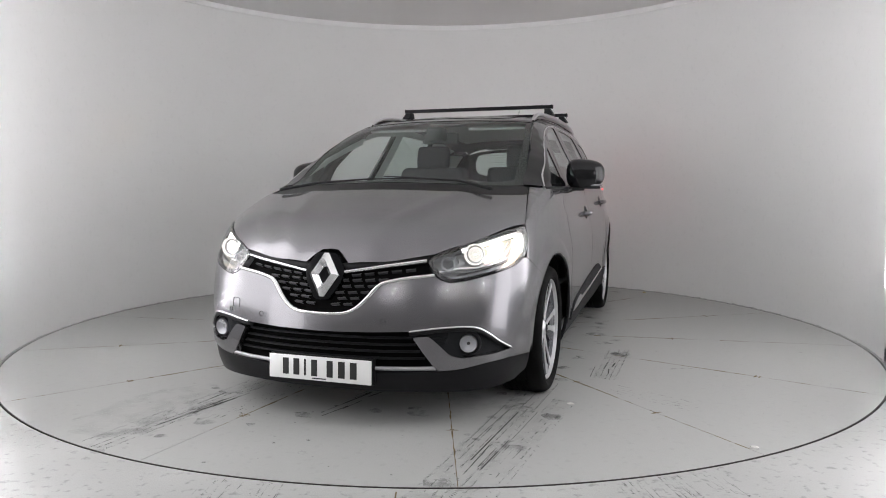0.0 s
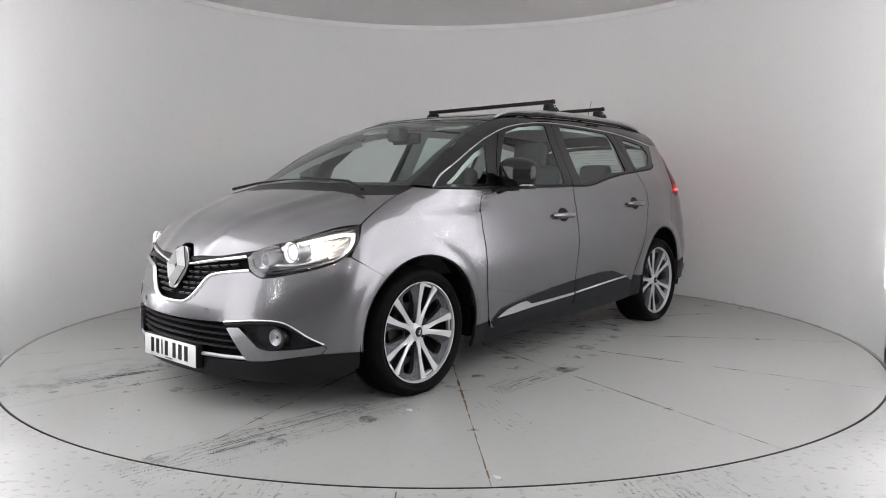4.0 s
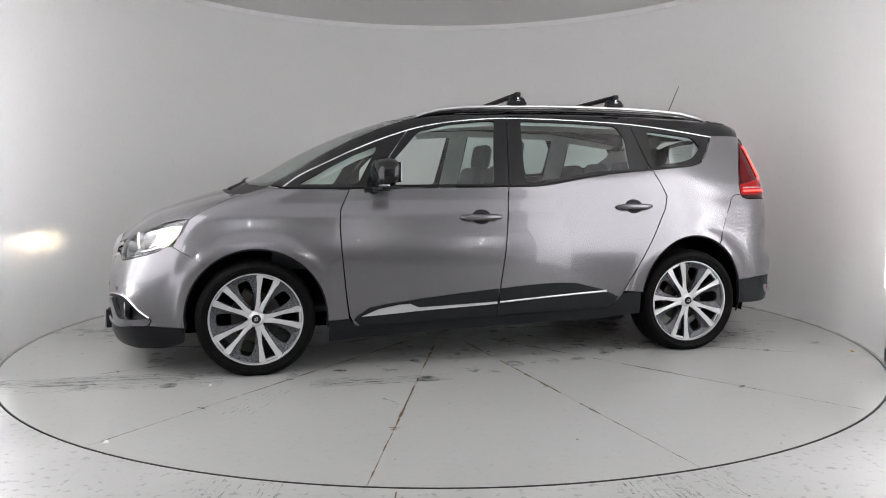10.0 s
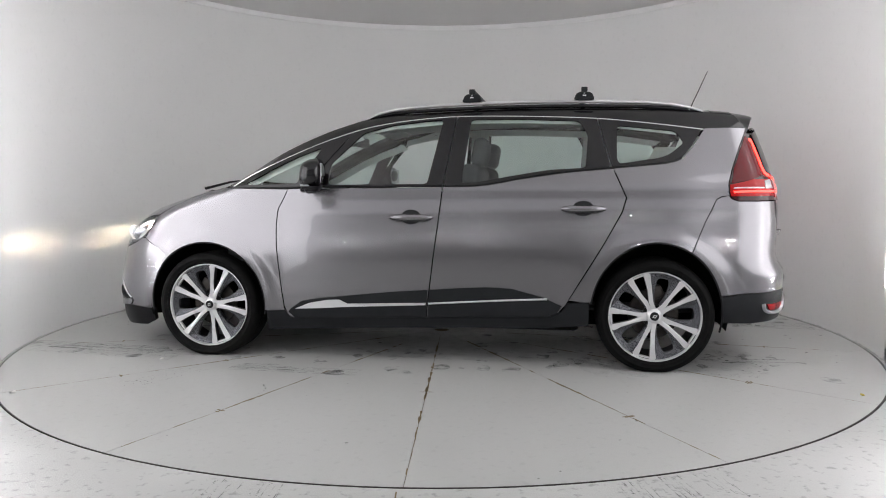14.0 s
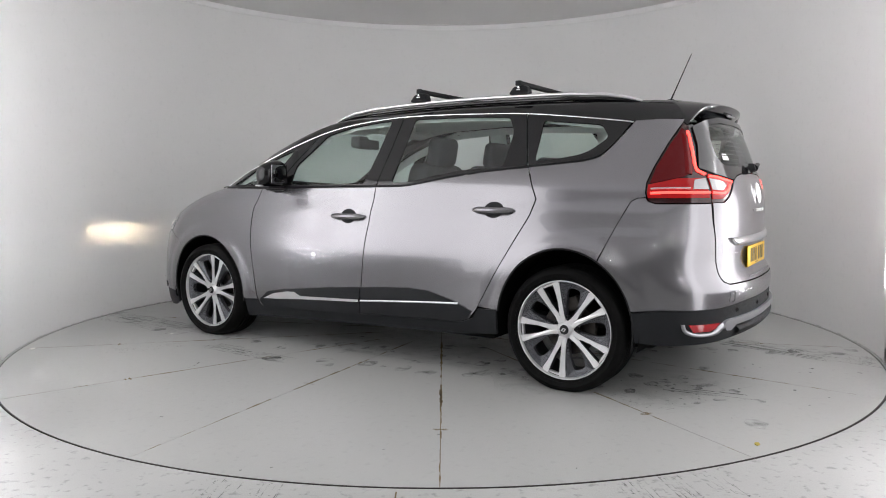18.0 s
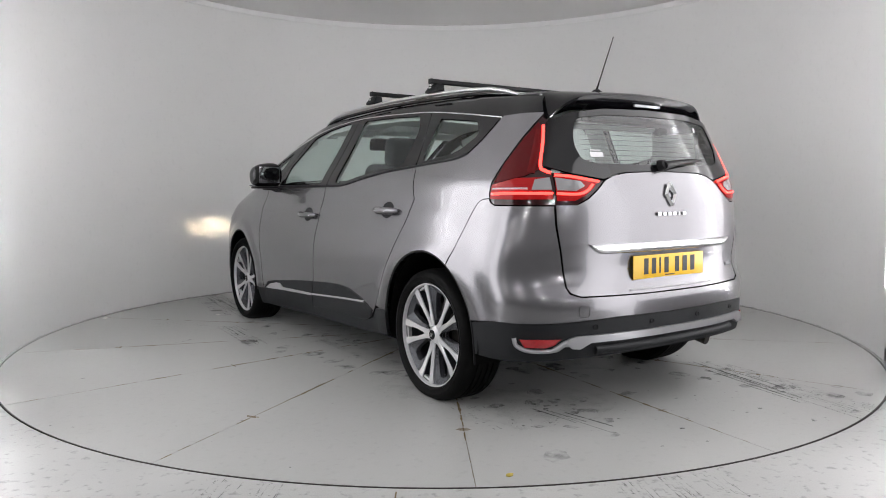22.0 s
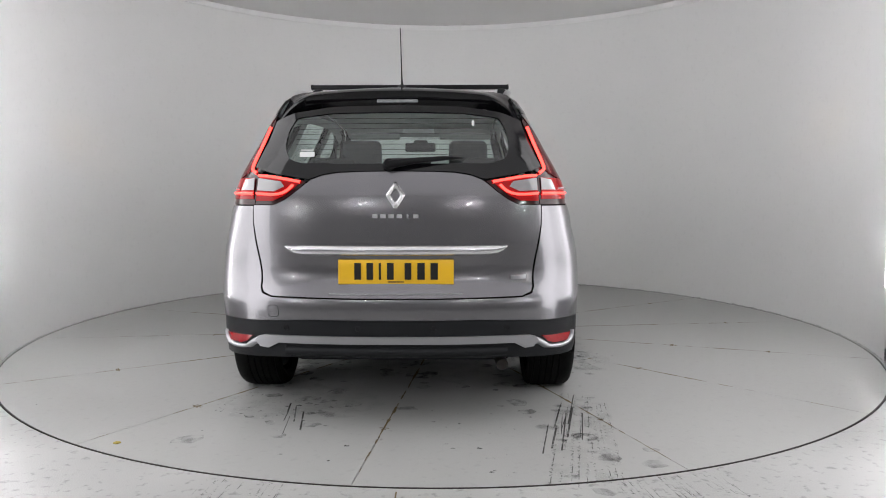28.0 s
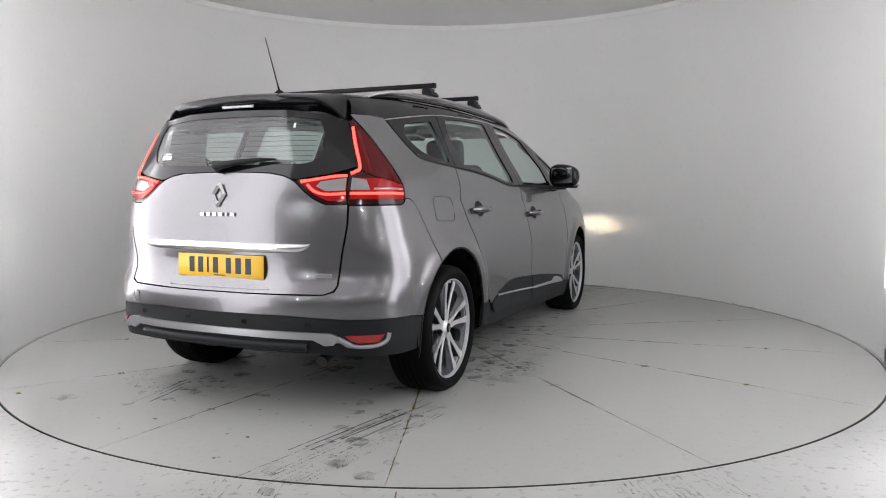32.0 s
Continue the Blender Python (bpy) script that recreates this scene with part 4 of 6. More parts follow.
patch("bonnet", both(EDGE[:3] + flow(EDGE[3:], 5) + [(x, y - 0.004) for x, y in SEAM_FINE[3:19]] + COWL_EDGE), "top", PAINT, CAR, dent=bonnet_form, step=0.035)
patch("cowl", both([(x + 0.0, y) for x, y in SCREEN_BASE] + [(1.33, 0.75), (1.465, 0.768)] + [(x - 0.006, y) for x, y in COWL_EDGE]), "top", TRIM_BLACK, CAR, lift=-0.004, depth=0.01, label="black plastic cowl below the windscreen")
SCREEN = both([(x - 0.004, y) for x, y in SCREEN_BASE] + [(1.15, float(CANT(1.15)) - 0.004), (0.9, float(CANT(0.9)) - 0.004), (0.47, float(CANT(0.47)) - 0.004), (0.53, 0.35), (0.565, 0.0)])
patch("windscreen", SCREEN, "top", SCREEN_PANE, CAR, lift=-0.002, depth=0, step=0.09, label="green tinted windscreen")
frit_in = both([(1.43, 0.0), (1.425, 0.2), (1.395, 0.41), (1.34, 0.57), (1.27, 0.66), (0.9, 0.625), (0.53, 0.565), (0.595, 0.33), (0.63, 0.0)])
band("windscreen_border", SCREEN, frit_in, "top", GLOSS_BLACK, CAR, lift=-0.004, depth=0.003, n=140)
roof = both([(0.560, 0.0), (0.525, 0.35), (0.466, float(CANT(0.466)) - 0.003)] + [(x, float(CANT(x)) - 0.003) for x in (0.25, 0.0, -0.3, -0.6, -0.9, -1.2, -1.5, -1.74)] + [(-1.745, 0.0)])
patch("roof", roof, "top", GLOSS_BLACK, CAR, label="gloss black roof")
sunroof = both([(0.44, 0.0), (0.40, 0.36), (0.34, 0.44), (-0.40, 0.44), (-0.45, 0.40), (-0.46, 0.0)])
patch("sunroof", sunroof, "top", GLOSS_BLACK, CAR, lift=0.003, depth=0.005, label="dark tinted glass sunroof")
patch("headliner", [(x, y * 0.97) for x, y in roof], "top", HEADLINER, CAR, lift=-0.04, depth=0, step=0.12)


# ---- nose ----
def front(points):
    return bearing("front", points)


def rear(points):
    return bearing("rear", points)


arch_f = [("s", x, z) for x, z in arc(*FRONT_ARCH, 49, -7, 12)]
LAMP_LOW = [(0.505, 0.684), (0.531, 0.666), (0.573, 0.652), (0.629, 0.659), (0.712, 0.679), (0.783, 0.700), (0.824, 0.722), ("s", 1.870, 0.750)]
GRILLE_LOW = [(0.0, 0.512), (0.06, 0.513), (0.115, 0.518), (0.159, 0.534), (0.20, 0.566), (0.245, 0.618), (0.265, 0.640), (0.295, 0.657), (0.383, 0.675), (0.503, 0.688)]
FOG_LINE = [(0.414, 0.442), (0.537, 0.456), (0.64, 0.459), (0.692, 0.450), (0.731, 0.424), (0.774, 0.380), (0.812, 0.343)]
bumper = (GRILLE_LOW[:-1] + LAMP_LOW + [("s", 1.845, 0.747)] + arch_f + [("s", 1.835, 0.290), (0.806, 0.297), (0.819, 0.324)] + FOG_LINE[::-1] + [(0.214, 0.436), (0.0, 0.432)])
patch("front_bumper", both_ends(front(bumper)), "front", PAINT, CAR, step=0.025)
lip = [(0.0, 0.248), (0.27, 0.252), (0.533, 0.257), (0.62, 0.264), (0.727, 0.284), (0.806, 0.292), ("s", 1.835, 0.285), ("s", 1.795, 0.283), ("s", 1.80, 0.20), ("s", 1.88, 0.165), (0.70, 0.150), (0.40, 0.160), (0.0, 0.160)]
patch("front_lip", both_ends(front(lip)), "front", TRIM_BLACK, CAR, lift=-0.004, depth=0.03, label="dark grained lower bumper lip")
BLADE = [(0.428, 0.416), (0.495, 0.421), (0.538, 0.381), (0.584, 0.329), (0.628, 0.316), (0.747, 0.325), (0.811, 0.339), (0.817, 0.324), (0.802, 0.299), (0.727, 0.289), (0.626, 0.268), (0.535, 0.262), (0.516, 0.281), (0.477, 0.34)]
POCKET = [(0.40, 0.452)] + [(y, z + 0.008) for y, z in FOG_LINE[1:]] + [(0.825, 0.325), (0.747, 0.315), (0.628, 0.305), (0.574, 0.319), (0.53, 0.370), (0.485, 0.411), (0.42, 0.408)]
for s in (1, -1):
    pocket = patch("fog_pocket", front(POCKET), "front", GRAIN_BLACK, CAR, s, lift=-0.028, depth=0, step=0.03, label="dark recess round the fog lamp")
    patch("bumper_blade", rounded(front(BLADE), 0.012), "front", PAINT, CAR, s, lift=0.006, depth=0.036, step=0.03)
    strip("fog_moulding", flow(front(FOG_LINE), 5), 0.011, 0.008, "front", CHROME, CAR, s, label="curved chrome moulding over the fog lamp")
    strip("fog_moulding_edge", flow(front([(y, z - 0.014) for y, z in FOG_LINE[:-1]]), 5), 0.014, 0.004, "front", TRIM_BLACK, CAR, s)
    a, z = front([(0.655, 0.378)])[0]
    c = Vector(laid("front", s, [(a * s, z)])[0])
    out = Vector((1, 0.18 * s, 0)).normalized()
    turn = out.to_track_quat("Z", "Y").to_matrix().to_4x4()
    fog = part("fog_lamp", lathe([(0.0, -0.012), (0.040, -0.012), (0.046, -0.002), (0.052, -0.002), (0.058, -0.02), (0.058, -0.03)], 32), TRIM_BLACK, CAR, "round fog lamp")
    fog.matrix_basis = Matrix.Translation(c - out * 0.012) @ turn
    part("fog_reflector", lathe([(0.0, -0.02), (0.02, -0.016), (0.038, -0.004), (0.041, -0.012)], 32), SILVER_PAINT, fog).location = (0, 0, 0.0065)
    part("fog_lens", lathe([(0.0, 0.006), (0.02, 0.0045), (0.039, -0.003)], 32), LENS, fog)
    for k in range(6):
        line = front([(0.475 + 0.008 * k, 0.436 - 0.011 * k), (0.585 - 0.004 * k, 0.437 - 0.011 * k)])
        strip("fog_vent_rib", resampled(line, 4, False), 0.004, 0.005, "front", GRAIN_BLACK, CAR, s, lift=-0.026)
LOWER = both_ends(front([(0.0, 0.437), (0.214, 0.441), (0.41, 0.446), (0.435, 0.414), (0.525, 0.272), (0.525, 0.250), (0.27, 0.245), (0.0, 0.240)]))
# the opening's shade is a near-black sheet set behind the slats
patch("lower_grille_shade", LOWER, "front", SHADOW_BLACK, CAR, lift=-0.05, depth=0, step=0.08)
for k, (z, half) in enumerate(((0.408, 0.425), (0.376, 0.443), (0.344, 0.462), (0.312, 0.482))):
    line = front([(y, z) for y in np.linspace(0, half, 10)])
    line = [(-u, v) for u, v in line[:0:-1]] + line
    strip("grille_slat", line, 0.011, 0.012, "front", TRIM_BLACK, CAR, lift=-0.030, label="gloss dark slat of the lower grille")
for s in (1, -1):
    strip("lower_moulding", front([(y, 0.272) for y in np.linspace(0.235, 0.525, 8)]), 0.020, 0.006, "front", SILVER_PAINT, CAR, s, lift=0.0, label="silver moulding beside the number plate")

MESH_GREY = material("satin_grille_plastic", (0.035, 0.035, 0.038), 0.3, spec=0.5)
# upper grille between bonnet and chrome line; a near-black sheet paints its shade
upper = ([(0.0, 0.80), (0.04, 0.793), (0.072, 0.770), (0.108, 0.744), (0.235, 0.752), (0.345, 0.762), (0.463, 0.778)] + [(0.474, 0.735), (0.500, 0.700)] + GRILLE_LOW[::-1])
patch("upper_grille_shade", both_ends(front(upper)), "front", SHADOW_BLACK, CAR, lift=-0.035, depth=0, step=0.06)
frame_line = front(GRILLE_LOW)
strip("grille_chrome", flow([(-u, v) for u, v in frame_line[:0:-1]] + frame_line, 4), 0.017, 0.010, "front", CHROME, CAR, lift=0.0, label="chrome line under the grille")
for s in (1, -1):
    strip("grille_bar", flow(front([(0.098, 0.700), (0.285, 0.729), (0.462, 0.753)]), 6), 0.014, 0.010, "front", CHROME, CAR, s, lift=-0.004, label="chrome bar beside the badge")
    strip("grille_bar_backing", flow(front([(0.06, 0.725), (0.10, 0.727), (0.285, 0.744), (0.475, 0.766)]), 6), 0.036, 0.008, "front", TRIM_BLACK, CAR, s, lift=-0.012)
    for r, z in enumerate((0.664, 0.637, 0.610, 0.583, 0.556)):
        reach = float(np.interp(z, [0.53, 0.566, 0.618, 0.657, 0.69], [0.14, 0.185, 0.235, 0.285, 0.44]))
        y = 0.075 + 0.022 * (r % 2) - 0.008 * r
        while y < reach - 0.03:
            top = z + 0.03 * (y - 0.08)
            bar = front([(y, top), (y + 0.043, top + 0.004)])
            strip("grille_cell", resampled(bar, 4, False), 0.013, 0.014, "front", MESH_GREY, CAR, s, lift=-0.024)
            y += 0.062
    top_y = 0.13
    while top_y < 0.44:
        z = float(np.interp(top_y, [0.09, 0.46], [0.684, 0.722]))
        strip("grille_cell", resampled(front([(top_y, z), (top_y + 0.043, z + 0.005)]), 4, False), 0.012, 0.014, "front", MESH_GREY, CAR, s, lift=-0.024)
        top_y += 0.062


def diamond(name, at, out, h, w, thick, deep, mat, label):
    """A hollow lozenge badge, ridged along its middle."""
    bm = bmesh.new()
    rim = lambda k, z: [bm.verts.new((x * k, y * k, z)) for x, y in ((-w * 0.16, h), (w * 0.16, h), (w, 0), (w * 0.16, -h), (-w * 0.16, -h), (-w, 0))]
    a, b, c = rim(1.0, 0.0), rim(1.0 - thick * 0.5, deep), rim(1.0 - thick, 0.0)
    for p, q in ((a, b), (b, c)):
        for i in range(6):
            bm.faces.new((p[i], p[(i + 1) % 6], q[(i + 1) % 6], q[i]))
    bmesh.ops.recalc_face_normals(bm, faces=bm.faces[:])
    ob = part(name, bm, mat, CAR, label, smooth=False)
    ob.matrix_basis = Matrix.Translation(at) @ out.to_track_quat("Z", "Y").to_matrix().to_4x4()
    return ob


p = Vector(laid("front", 1, front([(0.0, 0.683)]))[0])
lean = Vector((1, 0, 0.30)).normalized()
shield_bm = bmesh.new()
shield_bm.faces.new([shield_bm.verts.new((x, y, 0)) for x, y in rounded([(-0.055, 0.112), (0.055, 0.112), (0.112, 0.03), (0.10, -0.03), (0.04, -0.125), (-0.04, -0.125), (-0.10, -0.03), (-0.112, 0.03)], 0.02)])
for f in bmesh.ops.extrude_face_region(shield_bm, geom=shield_bm.faces[:])["geom"]:
    if isinstance(f, bmesh.types.BMVert):
        f.co.z -= 0.03
bmesh.ops.recalc_face_normals(shield_bm, faces=shield_bm.faces[:])
shield_bm.transform(Matrix.Diagonal((0.9, 0.92, 1, 1)))
shield = part("badge_shield", shield_bm, GLOSS_BLACK, CAR, "black shield behind the badge", smooth=False)
shield.matrix_basis = Matrix.Translation(p + lean * 0.004) @ lean.to_track_quat("Z", "Y").to_matrix().to_4x4()
diamond("front_badge", p + lean * 0.007, lean, 0.102, 0.075, 0.64, 0.032, CHROME, "chrome lozenge badge")


# ---- head lamps ----
HEAD = [(0.469, 0.746), (0.489, 0.771), (0.527, 0.790), (0.587, 0.813), (0.686, 0.848), (0.756, 0.875), (0.812, 0.893), ("s", 1.762, 0.897), ("s", 1.790, 0.832), ("s", 1.819, 0.794), ("s", 1.860, 0.757),
        (0.824, 0.726), (0.783, 0.704), (0.712, 0.683), (0.629, 0.663), (0.573, 0.656), (0.531, 0.670), (0.500, 0.700)]
for s in (1, -1):
    out = front(HEAD)
    c = (sum(u for u, v in out) / len(out), sum(v for u, v in out) / len(out))
    inner = [(c[0] + (u - c[0]) * 0.93, c[1] + (v - c[1]) * 0.86) for u, v in out]
    patch("lamp_housing", out, "front", LAMP_SILVER, CAR, s, lift=-0.10, depth=-0.10, step=0.05, label="bright silver head lamp housing")
    band("lamp_bezel", out, inner, "front", GLOSS_BLACK, CAR, s, lift=-0.002, depth=0.02, n=90)
    patch("head_lamp_lens", out, "front", LENS, CAR, s, lift=0.003, depth=0, step=0.05, label="clear head lamp lens")
    strip("daytime_strip", flow(front([(0.60, 0.802), (0.686, 0.830), (0.756, 0.853), (0.800, 0.866)]), 4) + flow(front([("s", 1.80, 0.862), ("s", 1.822, 0.81), ("s", 1.86, 0.775)]), 4), 0.016, 0.006, "front", DAY_GLOW, CAR, s, lift=-0.02, label="white glowing daytime running strip")
    strip("lamp_divider", flow(front([(0.575, 0.786), (0.66, 0.818), (0.75, 0.845), (0.81, 0.858)]), 5), 0.005, 0.004, "front", TRIM_BLACK, CAR, s, lift=-0.03)
    strip("lamp_divider", flow(front([(0.60, 0.690), (0.70, 0.712), (0.79, 0.738), (0.83, 0.76)]), 5), 0.007, 0.006, "front", TRIM_BLACK, CAR, s, lift=-0.03)
    for k in range(4):
        y = 0.725 + 0.026 * k
        strip("lamp_rib", flow(front([(y, 0.752 + 0.012 * k), (y + 0.012, 0.80 + 0.012 * k), (y + 0.016, 0.826 + 0.010 * k)]), 4), 0.004, 0.008, "front", SATIN, CAR, s, lift=-0.05)
    strip("lamp_sweep", flow(front([(0.52, 0.71), (0.60, 0.725), (0.70, 0.728), (0.80, 0.76)]), 5), 0.03, 0.02, "front", CHROME, CAR, s, lift=-0.06)
    for y, z, r, glow in ((0.655, 0.775, 0.036, True), (0.548, 0.735, 0.026, False)):
        a, zz = front([(y, z)])[0]
        at = Vector(laid("front", s, [(a * s, zz)])[0])
        at.x -= 0.02
        way = Vector((1, 0.0, -0.012)).normalized()
        turn = way.to_track_quat("Z", "Y").to_matrix().to_4x4()
        barrel = part("projector", lathe([(r * 0.9, -0.085), (r, -0.08), (r, 0.0), (r * 1.25, 0.004), (r * 1.25, -0.012), (r * 1.04, -0.02), (r * 1.04, -0.085), (r * 0.9, -0.085)], 28), LAMP_SILVER, CAR, "head lamp projector")
        barrel.matrix_basis = Matrix.Translation(at) @ turn
        if glow:
            # hidden ring, added to hold back bulb light from the housing
            part("spill_ring", lathe([(r * 0.5, -0.084), (r * 0.92, -0.084), (r * 0.92, -0.086), (r * 0.5, -0.086), (r * 0.5, -0.084)], 24), SHADOW_BLACK, barrel)
            part("bulb", box(0.010, 0.005, 0.004, (0, 0.0035, -0.058)), HEAD_GLOW, barrel, "glowing head lamp bulb")
            part("bulb_halo", box(0.062, 0.012, 0.003, (0.0, 0.0065, -0.064)), HALO_GLOW, barrel)
            # Shutters and reflector ring are given a glow to imitate the lens's bloom.
            for w, h, x, y in ((0.076, 0.033, 0, 0.019), (0.076, 0.033, 0, -0.019), (0.030, 0.005, 0.023, 0), (0.030, 0.005, -0.023, 0)):
                part("shutter", box(w, h, 0.002, (x, y, -0.0045)), LAMP_GLOW, barrel)
            part("reflector", lathe([(r * 1.02, -0.004), (r * 1.2, 0.004), (r * 1.38, 0.016)], 28), LAMP_GLOW, barrel, "head lamp reflector ring that glows in place of bloom")
        part("projector_lens", lathe([(0.0, 0.004), (r * 0.6, 0.0), (r * 0.98, -0.012)], 24), LENS, barrel)

# number plates: the characters become bars
def number_plate(name, at, out, mat, label):
    turn = out.to_track_quat("Z", "Y").to_matrix().to_4x4()
    plate = part(name, box(0.52, 0.111, 0.006, bevel=0.003), mat, CAR, label)
    plate.matrix_basis = Matrix.Translation(at) @ turn
    xs = [-0.172, -0.117, -0.072, -0.025, 0.054, 0.113, 0.172]
    for x, w in zip(xs, (0.042, 0.042, 0.014, 0.042, 0.042, 0.046, 0.046)):
        part("plate_bar", box(w * 0.72, 0.076, 0.0016, (x, 0.003, 0.0038)), INK, plate)
    part("plate_bar", box(0.07, 0.005, 0.0014, (0.0, -0.045, 0.0037)), INK, plate)
    return plate


number_plate("front_plate", Vector((2.335, 0, 0.257)), Vector((1, 0, 0.03)), WHITE_PLATE, "white front number plate with dark bars")
part("plate_holder", box(0.03, 0.53, 0.115, (2.312, 0, 0.256), 0.004), TRIM_BLACK, CAR)


# ---- tail ----
arch_r = [("s", x, z) for x, z in arc(*REAR_ARCH, 121, 164, 10)]
GATE_SIDE = [(0.657, 1.002), (0.657, 0.912), (0.635, 0.785), (0.622, 0.707), (0.62, 0.632), (0.610, 0.610), (0.57, 0.594), (0.2, 0.590), (0.0, 0.590)]
GATE_TOP = [(0.0, 1.155), (0.15, 1.153), (0.265, 1.148), (0.339, 1.136), (0.385, 1.118), (0.412, 1.100), (0.452, 1.066), (0.504, 1.028), (0.56, 1.002)]


def gate_form(a, z):
    """The tailgate dips about the number plate and swells above it."""
    return -0.010 * math.exp(-((z - 0.70) / 0.055) ** 2) * math.exp(-(a / 0.36) ** 6) + 0.006 * math.exp(-((z - 0.97) / 0.08) ** 2)


patch("tailgate", both_ends(rear(GATE_TOP + GATE_SIDE)), "rear", PAINT, CAR, step=0.035, dent=gate_form)
bumper = ([(0.0, 0.584), (0.2, 0.584), (0.57, 0.587), (0.619, 0.603), (0.629, 0.632), (0.631, 0.707), (0.644, 0.785), (0.665, 0.912), (0.665, 0.998), ("s", -1.862, 0.997), ("s", -1.826, 1.010), ("s", -1.812, 1.0285), ("s", -1.772, 1.0245), ("s", -1.7415, 1.008), ("s", -1.678, 0.881)]
          + arch_r + [("s", -1.925, 0.474), (0.66, 0.480), (0.373, 0.493), (0.0, 0.490)])
patch("rear_bumper", both_ends(rear(bumper)), "rear", PAINT, CAR, step=0.025)
skirt = [(0.0, 0.486), (0.373, 0.489), (0.66, 0.476), ("s", -1.925, 0.470), ("s", -1.775, 0.448), ("s", -1.79, 0.297), ("s", -1.90, 0.292), (0.755, 0.300), (0.515, 0.312), (0.184, 0.316), (0.0, 0.316)]
patch("rear_skirt", both_ends(rear(skirt)), "rear", GRAIN_BLACK, CAR, lift=-0.004, depth=0.03, step=0.05, label="dark grained lower rear bumper")
DIFFUSER = [(0.0, 0.418), (0.37, 0.418), (0.60, 0.416), (0.630, 0.408), (0.645, 0.39), (0.62, 0.362), (0.58, 0.358), (0.53, 0.384), (0.0, 0.386)]
patch("diffuser", both_ends(rear(DIFFUSER)), "rear", SILVER_PAINT, CAR, lift=0.012, depth=0.018, step=0.04, label="silver diffuser strip along the rear bumper")
for s in (1, -1):
    strip("diffuser_hook", flow(rear([(0.612, 0.384), (0.65, 0.382), (0.688, 0.358), (0.73, 0.350), (0.785, 0.352), (0.818, 0.372), (0.826, 0.408)]), 5), [0.034] * 5 + [0.028] * 6 + [0.020] * 14 + [0.016] * 6, 0.011, "rear", SILVER_PAINT, CAR, s, label="silver hook round the rear reflector")
strip("lower_lip", rear([(y, 0.345) for y in np.linspace(-0.5, 0.5, 20)]), 0.046, 0.014, "rear", GRAIN_BLACK, CAR, lift=0.0)
# tail and nose get near-black inner sheets that stand in for shade
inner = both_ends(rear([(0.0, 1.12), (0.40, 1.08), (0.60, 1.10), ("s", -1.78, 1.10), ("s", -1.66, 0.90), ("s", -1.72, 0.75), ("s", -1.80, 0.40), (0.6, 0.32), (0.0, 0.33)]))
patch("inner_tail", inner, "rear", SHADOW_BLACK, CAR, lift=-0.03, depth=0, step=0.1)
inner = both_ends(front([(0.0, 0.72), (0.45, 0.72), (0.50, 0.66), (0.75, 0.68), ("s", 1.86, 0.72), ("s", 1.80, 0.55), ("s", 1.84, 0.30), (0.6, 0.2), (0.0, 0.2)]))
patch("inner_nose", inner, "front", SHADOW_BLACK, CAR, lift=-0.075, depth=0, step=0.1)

GLASS_OUT = [(0.0, 1.462), (0.3, 1.455), (0.48, 1.430), (0.575, 1.395), (0.605, 1.30), (0.667, 1.178), (0.577, 1.149), (0.406, 1.121), (0.385, 1.124), (0.339, 1.142), (0.265, 1.154), (0.0, 1.160)]
GLASS_IN = [(0.0, 1.430), (0.3, 1.425), (0.47, 1.405), (0.505, 1.34), (0.517, 1.27), (0.495, 1.212), (0.44, 1.194), (0.2, 1.190), (0.0, 1.190)]
band("rear_window_border", both_ends(rear(GLASS_OUT)), rounded(both_ends(rear(GLASS_IN)), 0.02), "rear", GLOSS_BLACK, CAR, lift=0.001, depth=0.012, n=150)
patch("rear_window", both_ends(rear(GLASS_IN)), "rear", REAR_PANE, CAR, lift=-0.003, depth=0, step=0.08, label="tinted rear window")
for k in range(9):
    z = 1.21 + 0.024 * k
    strip("heater_wire", rear([(y, z) for y in np.linspace(-0.47, 0.47, 12)]), 0.0008, 0.0004, "rear", GRAIN_BLACK, CAR, lift=-0.004)


